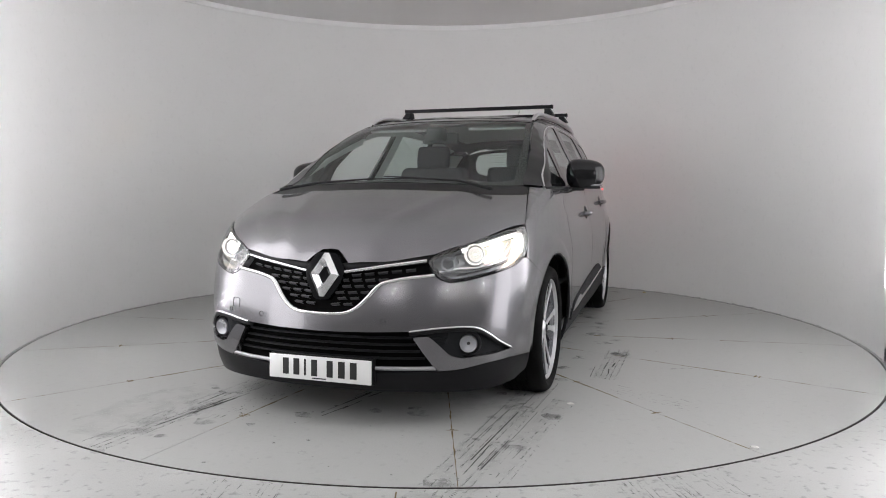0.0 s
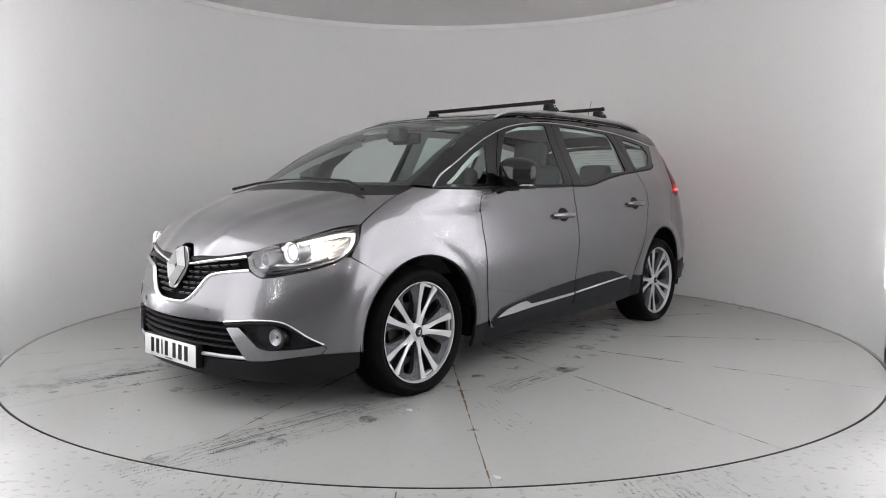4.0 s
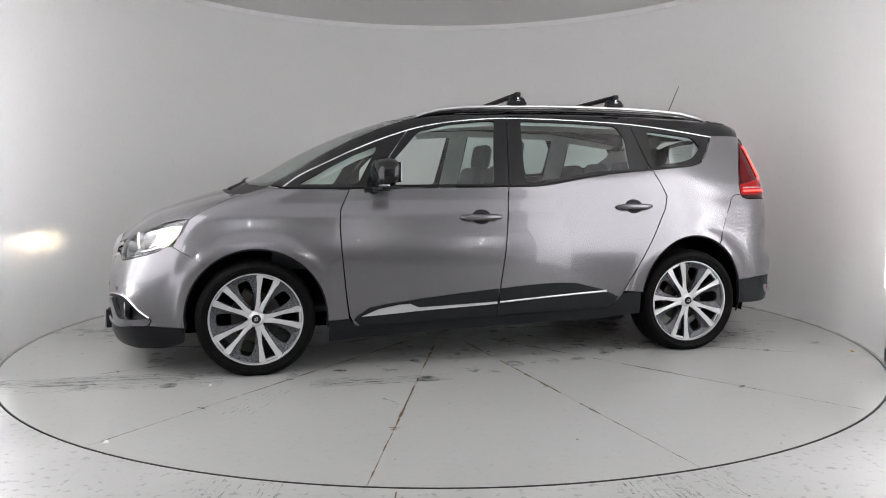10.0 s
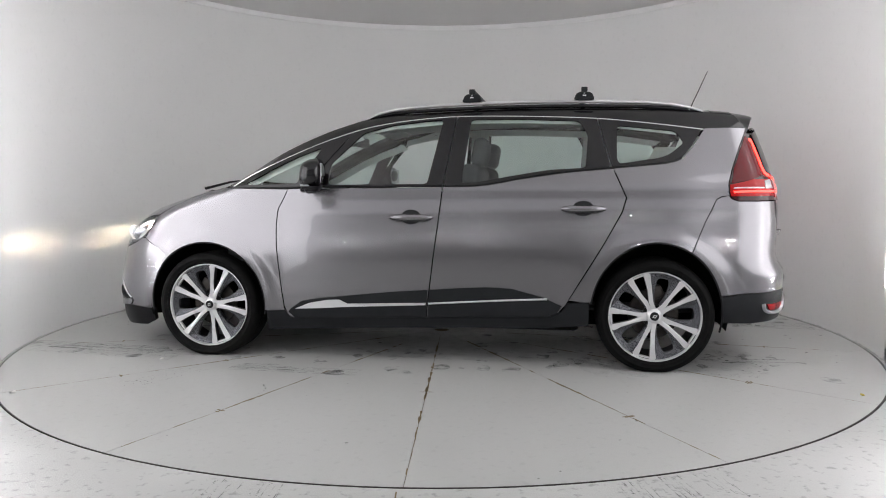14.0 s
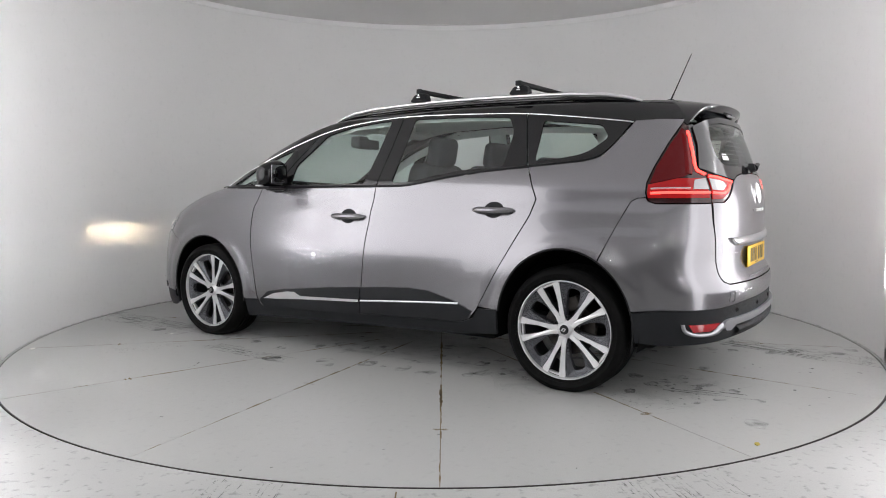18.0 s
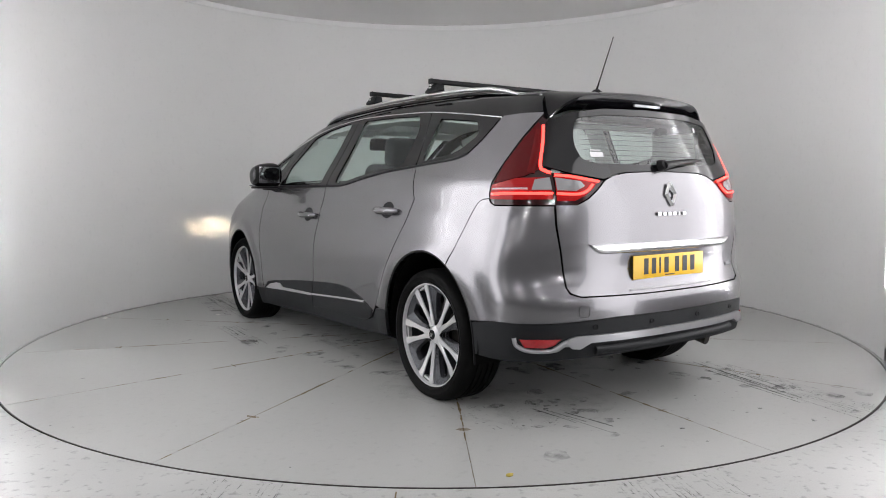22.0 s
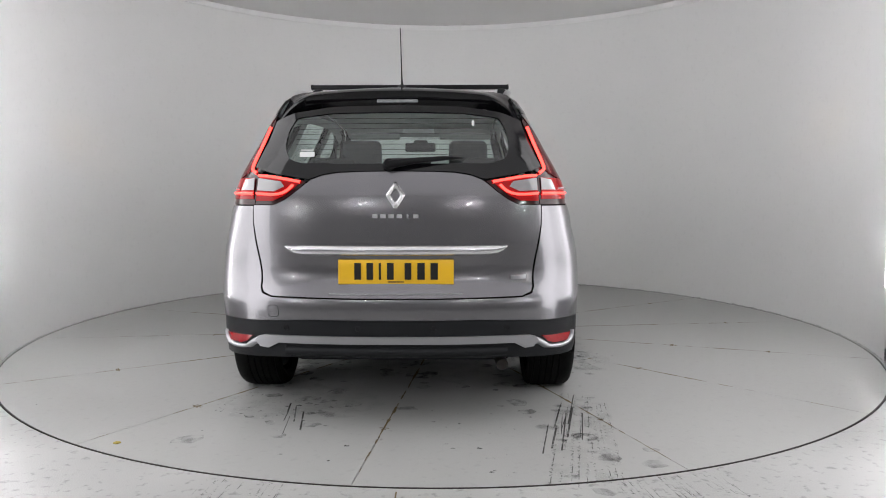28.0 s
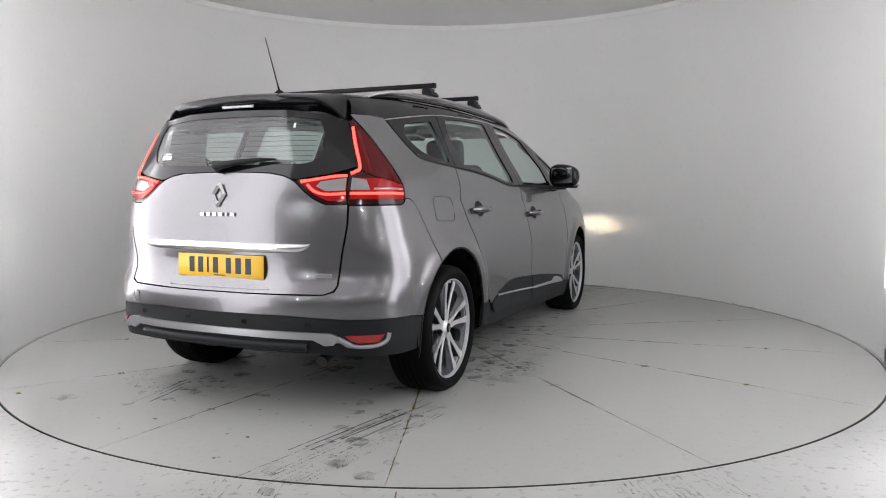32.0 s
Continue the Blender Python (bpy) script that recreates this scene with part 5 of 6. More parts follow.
def spoiler():
    bm = bmesh.new()
    rows = []
    for g in np.linspace(-1, 1, 57):
        f, sg = abs(g), 1 if g >= 0 else -1
        drop = 0.092 * max(0.0, f - 0.66) ** 2.3 / 0.34**2.3
        xe = -2.062 + 0.112 * f**2.4
        ze = 1.532 - 0.028 * f**2 - drop
        ye = 0.566 * f
        pts = []
        for x in (-1.742, -1.80, -1.86):
            y = f * (float(CANT(x)) - 0.002)
            z = float(laid("top", 1, [(x, y)])[0][2])
            pts.append((x, y, z + 0.002))
        x1, y1, z1 = pts[-1]
        for w in (0.35, 0.7):
            pts.append((x1 + (xe - x1) * w, y1 + (ye - y1) * w, z1 + (ze - z1) * w + 0.006 * (1 - f)))
        pts += [(xe + 0.012, ye, ze + 0.001), (xe, ye, ze - 0.006), (xe + 0.001, ye, ze - 0.018), (xe + 0.03, ye * 0.99, ze - 0.045 * (1 - 0.6 * f**6)), (xe + 0.055, ye * 0.985, ze - 0.072 * (1 - 0.7 * f**6)), (-1.90, ye * 0.97, ze - 0.066 * (1 - 0.7 * f**6))]
        rows.append([bm.verts.new((x, y * sg, z)) for x, y, z in pts])
    for a, b in zip(rows, rows[1:]):
        for i in range(len(a) - 1):
            bm.faces.new((a[i], a[i + 1], b[i + 1], b[i]))
    bm.faces.new(rows[0])
    bm.faces.new(rows[-1][::-1])
    bmesh.ops.recalc_face_normals(bm, faces=bm.faces[:])
    return part("spoiler", sharpen(bm, 50), GLOSS_BLACK, CAR, "gloss black roof spoiler")


spoiler()
part("high_brake_lamp", box(0.012, 0.19, 0.014, (-2.044, 0, 1.482), 0.003, turn=Matrix.Rotation(radians(-28), 4, "Y")), LAMP_SILVER, CAR, "unlit clear high brake lamp")
# wiper
p = [Vector(laid("rear", 1, rear([(y, z)]))[0]) for y, z in ((0.03, 1.186), (-0.08, 1.202), (-0.22, 1.214), (-0.30, 1.216))]
wip = part("rear_wiper", pipe([p[0] + Vector((-0.03, 0, 0)), p[1] + Vector((-0.032, 0, 0)), p[2] + Vector((-0.026, 0, 0)), p[3] + Vector((-0.02, 0, 0))], [0.026, 0.018, 0.013, 0.005], 10, 0.8), TRIM_BLACK, CAR, "black rear wiper")
part("wiper_hub", lathe([(0.0, 0.03), (0.02, 0.028), (0.03, 0.0)], 20), TRIM_BLACK, wip).matrix_basis = Matrix.Translation(p[0] + Vector((-0.012, 0, 0))) @ Vector((-1, 0, 0.3)).to_track_quat("Z", "Y").to_matrix().to_4x4()
STICKER = material("white_window_sticker", (0.75, 0.76, 0.76), 0.6)
patch("window_sticker", rear([(0.445, 1.222), (0.445, 1.245), (0.375, 1.245), (0.375, 1.222)]), "rear", STICKER, CAR, lift=0.0015, depth=0.001, label="small white sticker on the rear window")
strip("window_sticker", rear([(0.44, 1.254), (0.38, 1.254)]), 0.006, 0.001, "rear", STICKER, CAR, lift=0.001)
patch("window_sticker", rear([(-0.343, 1.365), (-0.343, 1.39), (-0.355, 1.39), (-0.355, 1.365)]), "rear", STICKER, CAR, lift=0.0015, depth=0.001)

# tail lamps
OUTER = [("s", x, z) for x, z in [(-1.856, 1.004), (-1.828, 1.018), (-1.812, 1.051), (-1.811, 1.102), (-1.837, 1.188), (-1.886, 1.311), (-1.934, 1.413)]] + [(0.588, 1.396), (0.632, 1.294), (0.680, 1.170), (0.648, 1.150), (0.650, 1.075), (0.660, 1.005)]
INNER_LAMP = [(0.656, 1.006), (0.56, 1.006), (0.504, 1.034), (0.452, 1.073), (0.407, 1.113), (0.577, 1.143), (0.644, 1.147), (0.646, 1.075)]
FIN = [("s", x, z) for x, z in [(-1.826, 1.102), (-1.845, 1.188), (-1.893, 1.305), (-1.930, 1.385)]] + [(0.612, 1.37), (0.640, 1.294), (0.688, 1.165), (0.74, 1.135)]
for s in (1, -1):
    for back in (OUTER, INNER_LAMP):
        edge = rear(back)
        mu, mv = sum(u for u, v in edge) / len(edge), sum(v for u, v in edge) / len(edge)
        patch("lamp_backing", [(mu + (u - mu) * 1.05, mv + (v - mv) * 1.05) for u, v in edge], "rear", SHADOW_BLACK, CAR, s, lift=-0.03, depth=-0.022, step=0.05)
    patch("pillar_trim", rear([(0.56, 1.41), (0.605, 1.40), (0.655, 1.294), (0.705, 1.165), (0.66, 1.15), (0.64, 1.17), (0.585, 1.29)]), "rear", GLOSS_BLACK, CAR, s, lift=-0.010, depth=0, step=0.04)
    lamp = patch("tail_lamp", rear(OUTER), "rear", LAMP_DARK, CAR, s, lift=-0.004, depth=0.02, step=0.03, label="red rear lamp on the body side")
    patch("lamp_fin", rear(FIN), "rear", TAIL_RED, lamp, s, lift=0.0, depth=0.004, step=0.03)
    strip("lamp_tube", flow(rear([(0.607, 1.368), (0.636, 1.29), (0.680, 1.180), (0.668, 1.157), (0.652, 1.148)]), 5), 0.013, 0.006, "rear", TAIL_GLOW, lamp, s, lift=0.002, label="glowing red light tube")
    strip("fin_core", flow(rear([(0.624, 1.350), (0.655, 1.285), (0.705, 1.180), (0.72, 1.150)]), 5), 0.034, 0.003, "rear", FIN_GLOW, lamp, s, lift=0.001)
    red = rear([("s", -1.824, 1.028), ("s", -1.818, 1.052), ("s", -1.818, 1.095), (0.76, 1.126), (0.665, 1.128), (0.665, 1.030)])
    patch("lamp_body", red, "rear", TAIL_BODY, lamp, s, lift=0.0, depth=0.004, step=0.03)
    patch("clear_window", rear([(0.735, 1.072), (0.715, 1.118), (0.662, 1.128), (0.664, 1.072)]), "rear", CLEAR_WINDOW, lamp, s, lift=0.003, depth=0.004, step=0.02, label="clear indicator window")
    strip("lamp_tube", flow(rear([("s", -1.835, 1.052), ("s", -1.92, 1.056), (0.73, 1.056), (0.664, 1.056)]), 4), 0.013, 0.005, "rear", TAIL_GLOW, lamp, s, lift=0.003)
    strip("lamp_line", flow(rear([("s", -1.835, 1.074), ("s", -1.90, 1.077), (0.745, 1.077)]), 4), 0.010, 0.005, "rear", LAMP_SILVER, lamp, s, lift=0.003)
    gate = patch("tail_lamp", rear(INNER_LAMP), "rear", LAMP_DARK, CAR, s, lift=-0.004, depth=0.02, step=0.03, label="red rear lamp on the tailgate")
    patch("lamp_body", rear([(0.650, 1.022), (0.57, 1.022), (0.515, 1.046), (0.468, 1.080), (0.440, 1.106), (0.577, 1.132), (0.640, 1.136)]), "rear", TAIL_BODY, gate, s, lift=0.0, depth=0.004, step=0.03)
    patch("clear_window", rear([(0.644, 1.070), (0.56, 1.066), (0.512, 1.088), (0.53, 1.110), (0.642, 1.126)]), "rear", CLEAR_WINDOW, gate, s, lift=0.003, depth=0.004, step=0.02, label="clear reversing lamp window")
    strip("lamp_tube", flow(rear([(0.642, 1.138), (0.577, 1.133), (0.435, 1.109)]), 4), 0.013, 0.005, "rear", TAIL_GLOW, gate, s, lift=0.002, label="glowing red light tube")
    strip("lamp_tube", flow(rear([(0.470, 1.096), (0.505, 1.066), (0.56, 1.052), (0.648, 1.056)]), 4), 0.013, 0.005, "rear", TAIL_GLOW, gate, s, lift=0.002)
    fog = [(0.811, 0.403), (0.665, 0.406), (0.694, 0.379), (0.724, 0.368), (0.794, 0.367)]
    patch("rear_reflector", rear(fog), "rear", REFLECTOR, CAR, s, lift=0.004, depth=0.01, step=0.02, label="dark red rear reflector")

# tailgate trim
ends = [max(0.0, abs(y) - 0.43) / 0.07 for y in np.linspace(-0.50, 0.50, 41)]
bar = rear([(y, 0.800 + 0.020 * e**2) for y, e in zip(np.linspace(-0.50, 0.50, 41), ends)])
strip("tailgate_chrome", bar, [0.048 - 0.042 * e**2 for e in ends], 0.020, "rear", CHROME, CAR, taper=False, label="chrome bar over the number plate")
number_plate("rear_plate", Vector((-2.206, 0, 0.705)), Vector((-1, 0, 0.02)), YELLOW_PLATE, "yellow rear number plate with dark bars")
strip("gate_lower_chrome", rear([(y, 0.607) for y in np.linspace(-0.30, 0.30, 14)]), 0.006, 0.003, "rear", SILVER_PAINT, CAR)
q = Vector(laid("rear", 1, rear([(0.0, 1.047)]))[0])
up = Vector(slope(np.array([q]))[0])
diamond("rear_badge", q + up * 0.010, up, 0.060, 0.044, 0.5, 0.010, CHROME, "chrome lozenge badge")
for i in range(6):
    y = 0.092 - 0.0365 * i
    c = Vector(laid("rear", 1, rear([(y, 0.955)]))[0])
    part("name_badge_bar", box(0.006, 0.024 if i != 4 else 0.008, 0.017, (c.x - 0.013, c.y, c.z), 0.0015), SATIN, CAR, "chrome bar of the model badge")
c = Vector(laid("rear", 1, rear([(-0.555, 0.675)]))[0])
part("small_badge", box(0.006, 0.075, 0.020, (c.x - 0.001, c.y, c.z), 0.001, turn=Matrix.Rotation(radians(18), 4, "Z")), SILVER_PAINT, CAR)
tow = rounded(rear([(0.585, 0.500), (0.585, 0.552), (0.535, 0.552), (0.535, 0.500)]), 0.012)
strip("tow_cover_gap", tow + tow[:1], 0.003, 0.0006, "rear", FLAP_LINE, CAR, lift=0.0005)
tow = rounded(front([(-0.535, 0.500), (-0.535, 0.545), (-0.485, 0.545), (-0.485, 0.500)]), 0.012)
strip("tow_cover_gap", tow + tow[:1], 0.003, 0.0006, "front", FLAP_LINE, CAR, lift=0.0005)
for dom, mk, zz, yy in (("front", front, 0.487, (-0.33, -0.55, 0.30, 0.57)), ("rear", rear, 0.452, (-0.50, -0.17, 0.17, 0.50))):
    for y in yy:
        a, z = mk([(y, zz)])[0]
        ring = [(a + 0.010 * math.cos(k), z + 0.011 * math.sin(k)) for k in np.linspace(0, 2 * math.pi, 17)]
        strip("parking_sensor", ring, 0.002, 0.0008, dom, FLAP_LINE if dom == "front" else TRIM_BLACK, CAR, lift=0.0004)


# ---- wheels ----
def plate(points, y0, y1):
    """A slab in the wheel's plane: (x, z) outline between two depths along the axle."""
    bm = bmesh.new()
    a = [bm.verts.new((x, y1, z)) for x, z in points]
    b = [bm.verts.new((x, y0, z)) for x, z in points]
    bm.faces.new(a)
    n = len(a)
    for i in range(n):
        bm.faces.new((a[i], b[i], b[(i + 1) % n], a[(i + 1) % n]))
    bmesh.ops.recalc_face_normals(bm, faces=bm.faces[:])
    return bm


def polar(r, deg):
    return (r * math.cos(radians(deg)), r * math.sin(radians(deg)))


def textured_insert():
    m = material("textured_dark_insert", (0.10, 0.105, 0.115), 0.4, 0.5)
    nt = m.node_tree
    b = nt.nodes["Principled BSDF"]
    co, v = nt.nodes.new("ShaderNodeTexCoord"), nt.nodes.new("ShaderNodeTexVoronoi")
    v.feature = "DISTANCE_TO_EDGE"
    v.inputs["Scale"].default_value = 110
    nt.links.new(co.outputs["Object"], v.inputs["Vector"])
    r = nt.nodes.new("ShaderNodeValToRGB")
    r.color_ramp.elements[0].position, r.color_ramp.elements[1].position = 0.05, 0.16
    r.color_ramp.elements[0].color, r.color_ramp.elements[1].color = (0.14, 0.145, 0.16, 1), (0.008, 0.0085, 0.011, 1)
    nt.links.new(v.outputs["Distance"], r.inputs["Fac"])
    nt.links.new(r.outputs["Color"], b.inputs["Base Color"])
    u = nt.nodes.new("ShaderNodeBump")
    u.inputs["Strength"].default_value, u.inputs["Distance"].default_value = 0.6, 0.003
    u.invert = True
    nt.links.new(v.outputs["Distance"], u.inputs["Height"])
    nt.links.new(u.outputs["Normal"], b.inputs["Normal"])
    return m


INSERT = textured_insert()


def dish(r):
    """How far the wheel's face lies behind its lip at a radius."""
    return -0.012 - 0.016 * max(0.0, 1 - ((r - 0.05) / 0.2) ** 2) if r < 0.25 else -0.012


def shaped(points, extra=0.0, deep=0.03):
    bm = bmesh.new()
    a = [bm.verts.new((x, dish(math.hypot(x, z)) + extra, z)) for x, z in points]
    b = [bm.verts.new((x, dish(math.hypot(x, z)) + extra - deep, z)) for x, z in points]
    n = len(a)
    bm.faces.new(a)
    bmesh.ops.triangulate(bm, faces=bm.faces[:])
    for i in range(n):
        bm.faces.new((a[i], b[i], b[(i + 1) % n], a[(i + 1) % n]))
    bmesh.ops.recalc_face_normals(bm, faces=bm.faces[:])
    return bm


ARM_EDGE = [(0.046, 0.025), (0.070, 0.0245), (0.087, 0.0275), (0.120, 0.0335), (0.152, 0.0410), (0.200, 0.0540), (0.240, 0.0690), (0.2545, 0.0770)]
SLOT_EDGE = [(0.092, 0.0012), (0.110, 0.008), (0.152, 0.020), (0.200, 0.0265), (0.240, 0.031)]
GAP_EDGE = [(0.066, 0.012), (0.090, 0.020), (0.120, 0.030), (0.150, 0.0355), (0.185, 0.037), (0.210, 0.035), (0.222, 0.029), (0.227, 0.016)]


def turned(points, deg):
    """Wheel-plane points (along, across) turned to a bearing."""
    c, q = math.cos(radians(deg)), math.sin(radians(deg))
    return [(x * c - y * q, x * q + y * c) for x, y in points]


def wheel():
    w = empty("wheel")
    w.parent = CAR
    tread = []
    for k in range(5):
        y = -0.035 - 0.032 * k
        tread += [(0.342, y), (0.342, y - 0.023), (0.334, y - 0.025), (0.334, y - 0.030)]
    tyre = lathe([(0.262, -0.020), (0.268, 0.004), (0.272, 0.010), (0.280, 0.017), (0.282, 0.014), (0.300, 0.020), (0.303, 0.0215), (0.306, 0.020), (0.322, 0.015), (0.334, 0.000), (0.340, -0.022)] + tread + [(0.339, -0.198), (0.328, -0.215), (0.295, -0.222), (0.262, -0.205)], 120, axis="Y")
    part("tyre", tyre, RUBBER, w, "low profile black tyre")
    rim = part("rim", lathe([(0.2695, -0.004), (0.2675, 0.005), (0.2625, 0.005), (0.2585, -0.006), (0.2575, -0.014)], 120, axis="Y"), ALLOY, w, "machined alloy rim with twin spokes and scuffed edge")
    part("barrel", lathe([(0.2575, -0.014), (0.2500, -0.03), (0.238, -0.06), (0.236, -0.19)], 64, axis="Y"), ALLOY_DARK, rim)
    for k in range(5):
        c = 72 * k
        for s in (1, -1):
            arm = turned([(x, s * y) for x, y in SLOT_EDGE] + [(0.2580, s * 0.0325), (0.2560, s * 0.0480), (0.2530, s * 0.0620)] + [(x, s * y) for x, y in ARM_EDGE[:-1][::-1]] + [(0.040, s * 0.012), (0.046, 0.0)], c)
            part("spoke", shaped(arm, 0.004, 0.006), ALLOY, rim, smooth=False)
            flank = turned([(x - 0.002, s * max(0.0, y - 0.001)) for x, y in SLOT_EDGE] + [(0.2570, s * 0.0335), (0.2510, s * 0.0640)] + [(x, s * (y + 0.001)) for x, y in ARM_EDGE[:-1][::-1]] + [(0.046, 0.0)], c)
            part("spoke_flank", shaped(flank, -0.0025, 0.035), ALLOY_DARK, rim, smooth=False)
        bridge = turned([(0.2440, -0.031), (0.2440, 0.031), (0.2580, 0.033), (0.2590, 0.0), (0.2580, -0.033)], c)
        part("slot_bridge", shaped(bridge, -0.006, 0.02), ALLOY, rim, smooth=False)
        m = c + 36
        ring_in = turned(GAP_EDGE + [(0.2275, 0.0)] + [(x, -y) for x, y in GAP_EDGE[::-1]] + [(0.062, 0.0)], m)
        left = turned(ARM_EDGE[1:], c)
        right = turned([(x, -y) for x, y in ARM_EDGE[1:]], c + 72)
        edge = left + [polar(0.2585, m + d) for d in np.linspace(-16, 16, 9)] + right[::-1]
        o = resampled(edge, 72)
        big = resampled(rounded(ring_in, 0.008), 288)
        bm = bmesh.new()
        top, mid, low = [], [], []
        for p in o:
            q = min(big, key=lambda r: (r - p).length_squared)
            top.append(bm.verts.new((p.x, dish(p.length) - 0.001, p.y)))
            mid.append(bm.verts.new((q.x, dish(q.length) - 0.014, q.y)))
            low.append(bm.verts.new((q.x, dish(q.length) - 0.045, q.y)))
        for i in range(72):
            j = (i + 1) % 72
            bm.faces.new((top[i], top[j], mid[j], mid[i]))
            bm.faces.new((mid[i], mid[j], low[j], low[i]))
        bmesh.ops.dissolve_degenerate(bm, dist=1e-5, edges=bm.edges[:])
        bmesh.ops.recalc_face_normals(bm, faces=bm.faces[:])
        part("insert", bm, INSERT, rim, smooth=False)
        x, z = polar(0.058, m)
        nut = part("wheel_nut", lathe([(0.0, 0.002), (0.007, 0.002), (0.010, -0.006), (0.0145, -0.008), (0.017, -0.02)], 12, axis="Y"), TRIM_BLACK, rim)
        nut.location = (x, -0.026, z)
    part("hub", lathe([(0.0, -0.012), (0.024, -0.012), (0.031, -0.014), (0.036, -0.020), (0.050, -0.030), (0.072, -0.05)], 40, axis="Y"), ALLOY, rim)
    part("hub_cap", lathe([(0.0, -0.006), (0.020, -0.007), (0.026, -0.012)], 32, axis="Y"), GRAIN_BLACK, rim, "dark cap in the wheel hub")
    bm = plate([(0, 0.016), (0.011, 0), (0, -0.016), (-0.011, 0)], -0.007, -0.0045)
    part("cap_badge", bm, CHROME, rim, smooth=False)
    part("cap_badge_core", plate([(0, 0.008), (0.0055, 0), (0, -0.008), (-0.0055, 0)], -0.0045, -0.0040), GRAIN_BLACK, rim, smooth=False)
    part("brake_disc", lathe([(0.06, -0.095), (0.145, -0.095), (0.148, -0.10), (0.148, -0.115), (0.06, -0.115)], 48, axis="Y"), CAST, w, "worn brake disc")
    part("caliper", box(0.075, 0.06, 0.15, (0.115, -0.105, 0.03), 0.012), CAST, w)
    return w


HUB_Z = 0.322
DECK = 0.008      # the car body's datum over the deck


def settle(w):
    """The loaded tyre lies flat where it meets the floor."""
    for ob in w.children:
        if ob.name.startswith("tyre"):
            ob.data = ob.data.copy()
            turn = w.matrix_basis
            back = turn.inverted()
            for v in ob.data.vertices:
                p = turn @ v.co
                if p.z < 0.001 - DECK:
                    p.z = 0.001 - DECK
                    v.co = back @ p


first = wheel()
first.matrix_basis = pose(1.398, 0.884, HUB_Z, 0, -35.5, 0)
second = copy_thing(first, pose(-1.405, 0.874, HUB_Z, 0, -67, 0))
third = copy_thing(first, pose(1.398, -0.884, HUB_Z, 0, -11, 180))
fourth = copy_thing(first, pose(-1.405, -0.874, HUB_Z, 0, -23, 180))
for w in (first, second, third, fourth):
    settle(w)

for cx, rx in ((FRONT_ARCH[0], 0.418), (REAR_ARCH[0], 0.408)):
    for s in (1, -1):
        cz = FRONT_ARCH[1]
        liner = lathe([(rx, 0.0), (rx + 0.012, 0.30)], 40, radians(-14), radians(194))
        liner.transform(Matrix.Rotation(radians(90), 4, "X"))
        b = lathe([(0.0, 0.30), (rx + 0.012, 0.30)], 40, radians(-14), radians(194))
        b.transform(Matrix.Rotation(radians(90), 4, "X"))
        ob = part("arch_liner", merge(liner, b), SHADOW_BLACK, CAR)
        ob.matrix_basis = pose(cx, 0.875 * s, cz + 0.012, 0, 0, 0 if s > 0 else 180)
part("underbody", merge(box(3.7, 1.10, 0.14, (0.05, 0, 0.27), 0.03), box(1.9, 1.66, 0.10, (-0.02, 0, 0.26), 0.03), box(0.45, 1.10, 0.10, (1.80, 0, 0.24), 0.03), box(0.4, 1.10, 0.12, (-1.85, 0, 0.36), 0.03)), SHADOW_BLACK, CAR)
part("exhaust", pipe([(-1.6, -0.45, 0.26), (-2.0, -0.48, 0.27), (-2.08, -0.49, 0.25)], 0.028, 12), CAST, CAR, "dark exhaust pipe end")
part("axle", pipe([(-1.40, -0.7, 0.28), (-1.40, 0.7, 0.28)], 0.045, 12), CAST, CAR)


# ---- mirrors, rails, bars, aerial ----
def mirror(s):
    shell = bmesh.new()
    bmesh.ops.create_cube(shell, size=1)
    bmesh.ops.subdivide_edges(shell, edges=shell.edges[:], cuts=7, use_grid_fill=True)
    for v in shell.verts:
        p = Vector(v.co) * 2
        k = (abs(p.x) ** 2.9 + abs(p.y) ** 2.9 + abs(p.z) ** 2.9) ** (1 / 2.9)
        p = p / k
        swell = 1 - 0.16 * max(0.0, -p.x)
        y = p.y * 0.118
        v.co = (p.x * 0.085 * (1 if p.x > 0 else 0.72) * (1 - 0.10 * p.y), y, p.z * 0.090 * (1 - 0.14 * p.y) * swell - 0.012 * p.x)
    arm = part("door_mirror", shell, GLOSS_BLACK, CAR, "gloss black door mirror with indicator strip")
    arm.matrix_basis = pose(0.640, 0.968 * s, 1.165, 0, 0, 10 if s > 0 else 170) @ (Matrix() if s > 0 else pose(0, 0, 0, 0, 0, 180) @ Matrix.Scale(-1, 4, (0, 1, 0)))
    part("mirror_glass", box(0.004, 0.168, 0.118, (-0.0545, 0.0, 0.004), 0.0015), MIRROR, arm)
    part("mirror_foot", merge(box(0.085, 0.12, 0.022, (0.02, -0.065, -0.096), 0.008), box(0.11, 0.05, 0.03, (0.05, -0.125, -0.098), 0.01)), TRIM_BLACK, arm)
    stalk = pipe([(0.055, -0.150, -0.110), (0.045, -0.115, -0.106), (0.030, -0.075, -0.094), (0.018, -0.040, -0.080)], [0.034, 0.030, 0.026, 0.022], 14, 0.62)
    part("mirror_stalk", stalk, GLOSS_BLACK, arm, "gloss black stalk of the door mirror")
    part("indicator", box(0.05, 0.145, 0.010, (0.042, 0.028, -0.072), 0.004), LAMP_SILVER, arm, "clear indicator strip")
    part("mirror_base", box(0.10, 0.17, 0.018, (0.012, 0.006, -0.086), 0.007), TRIM_BLACK, arm)


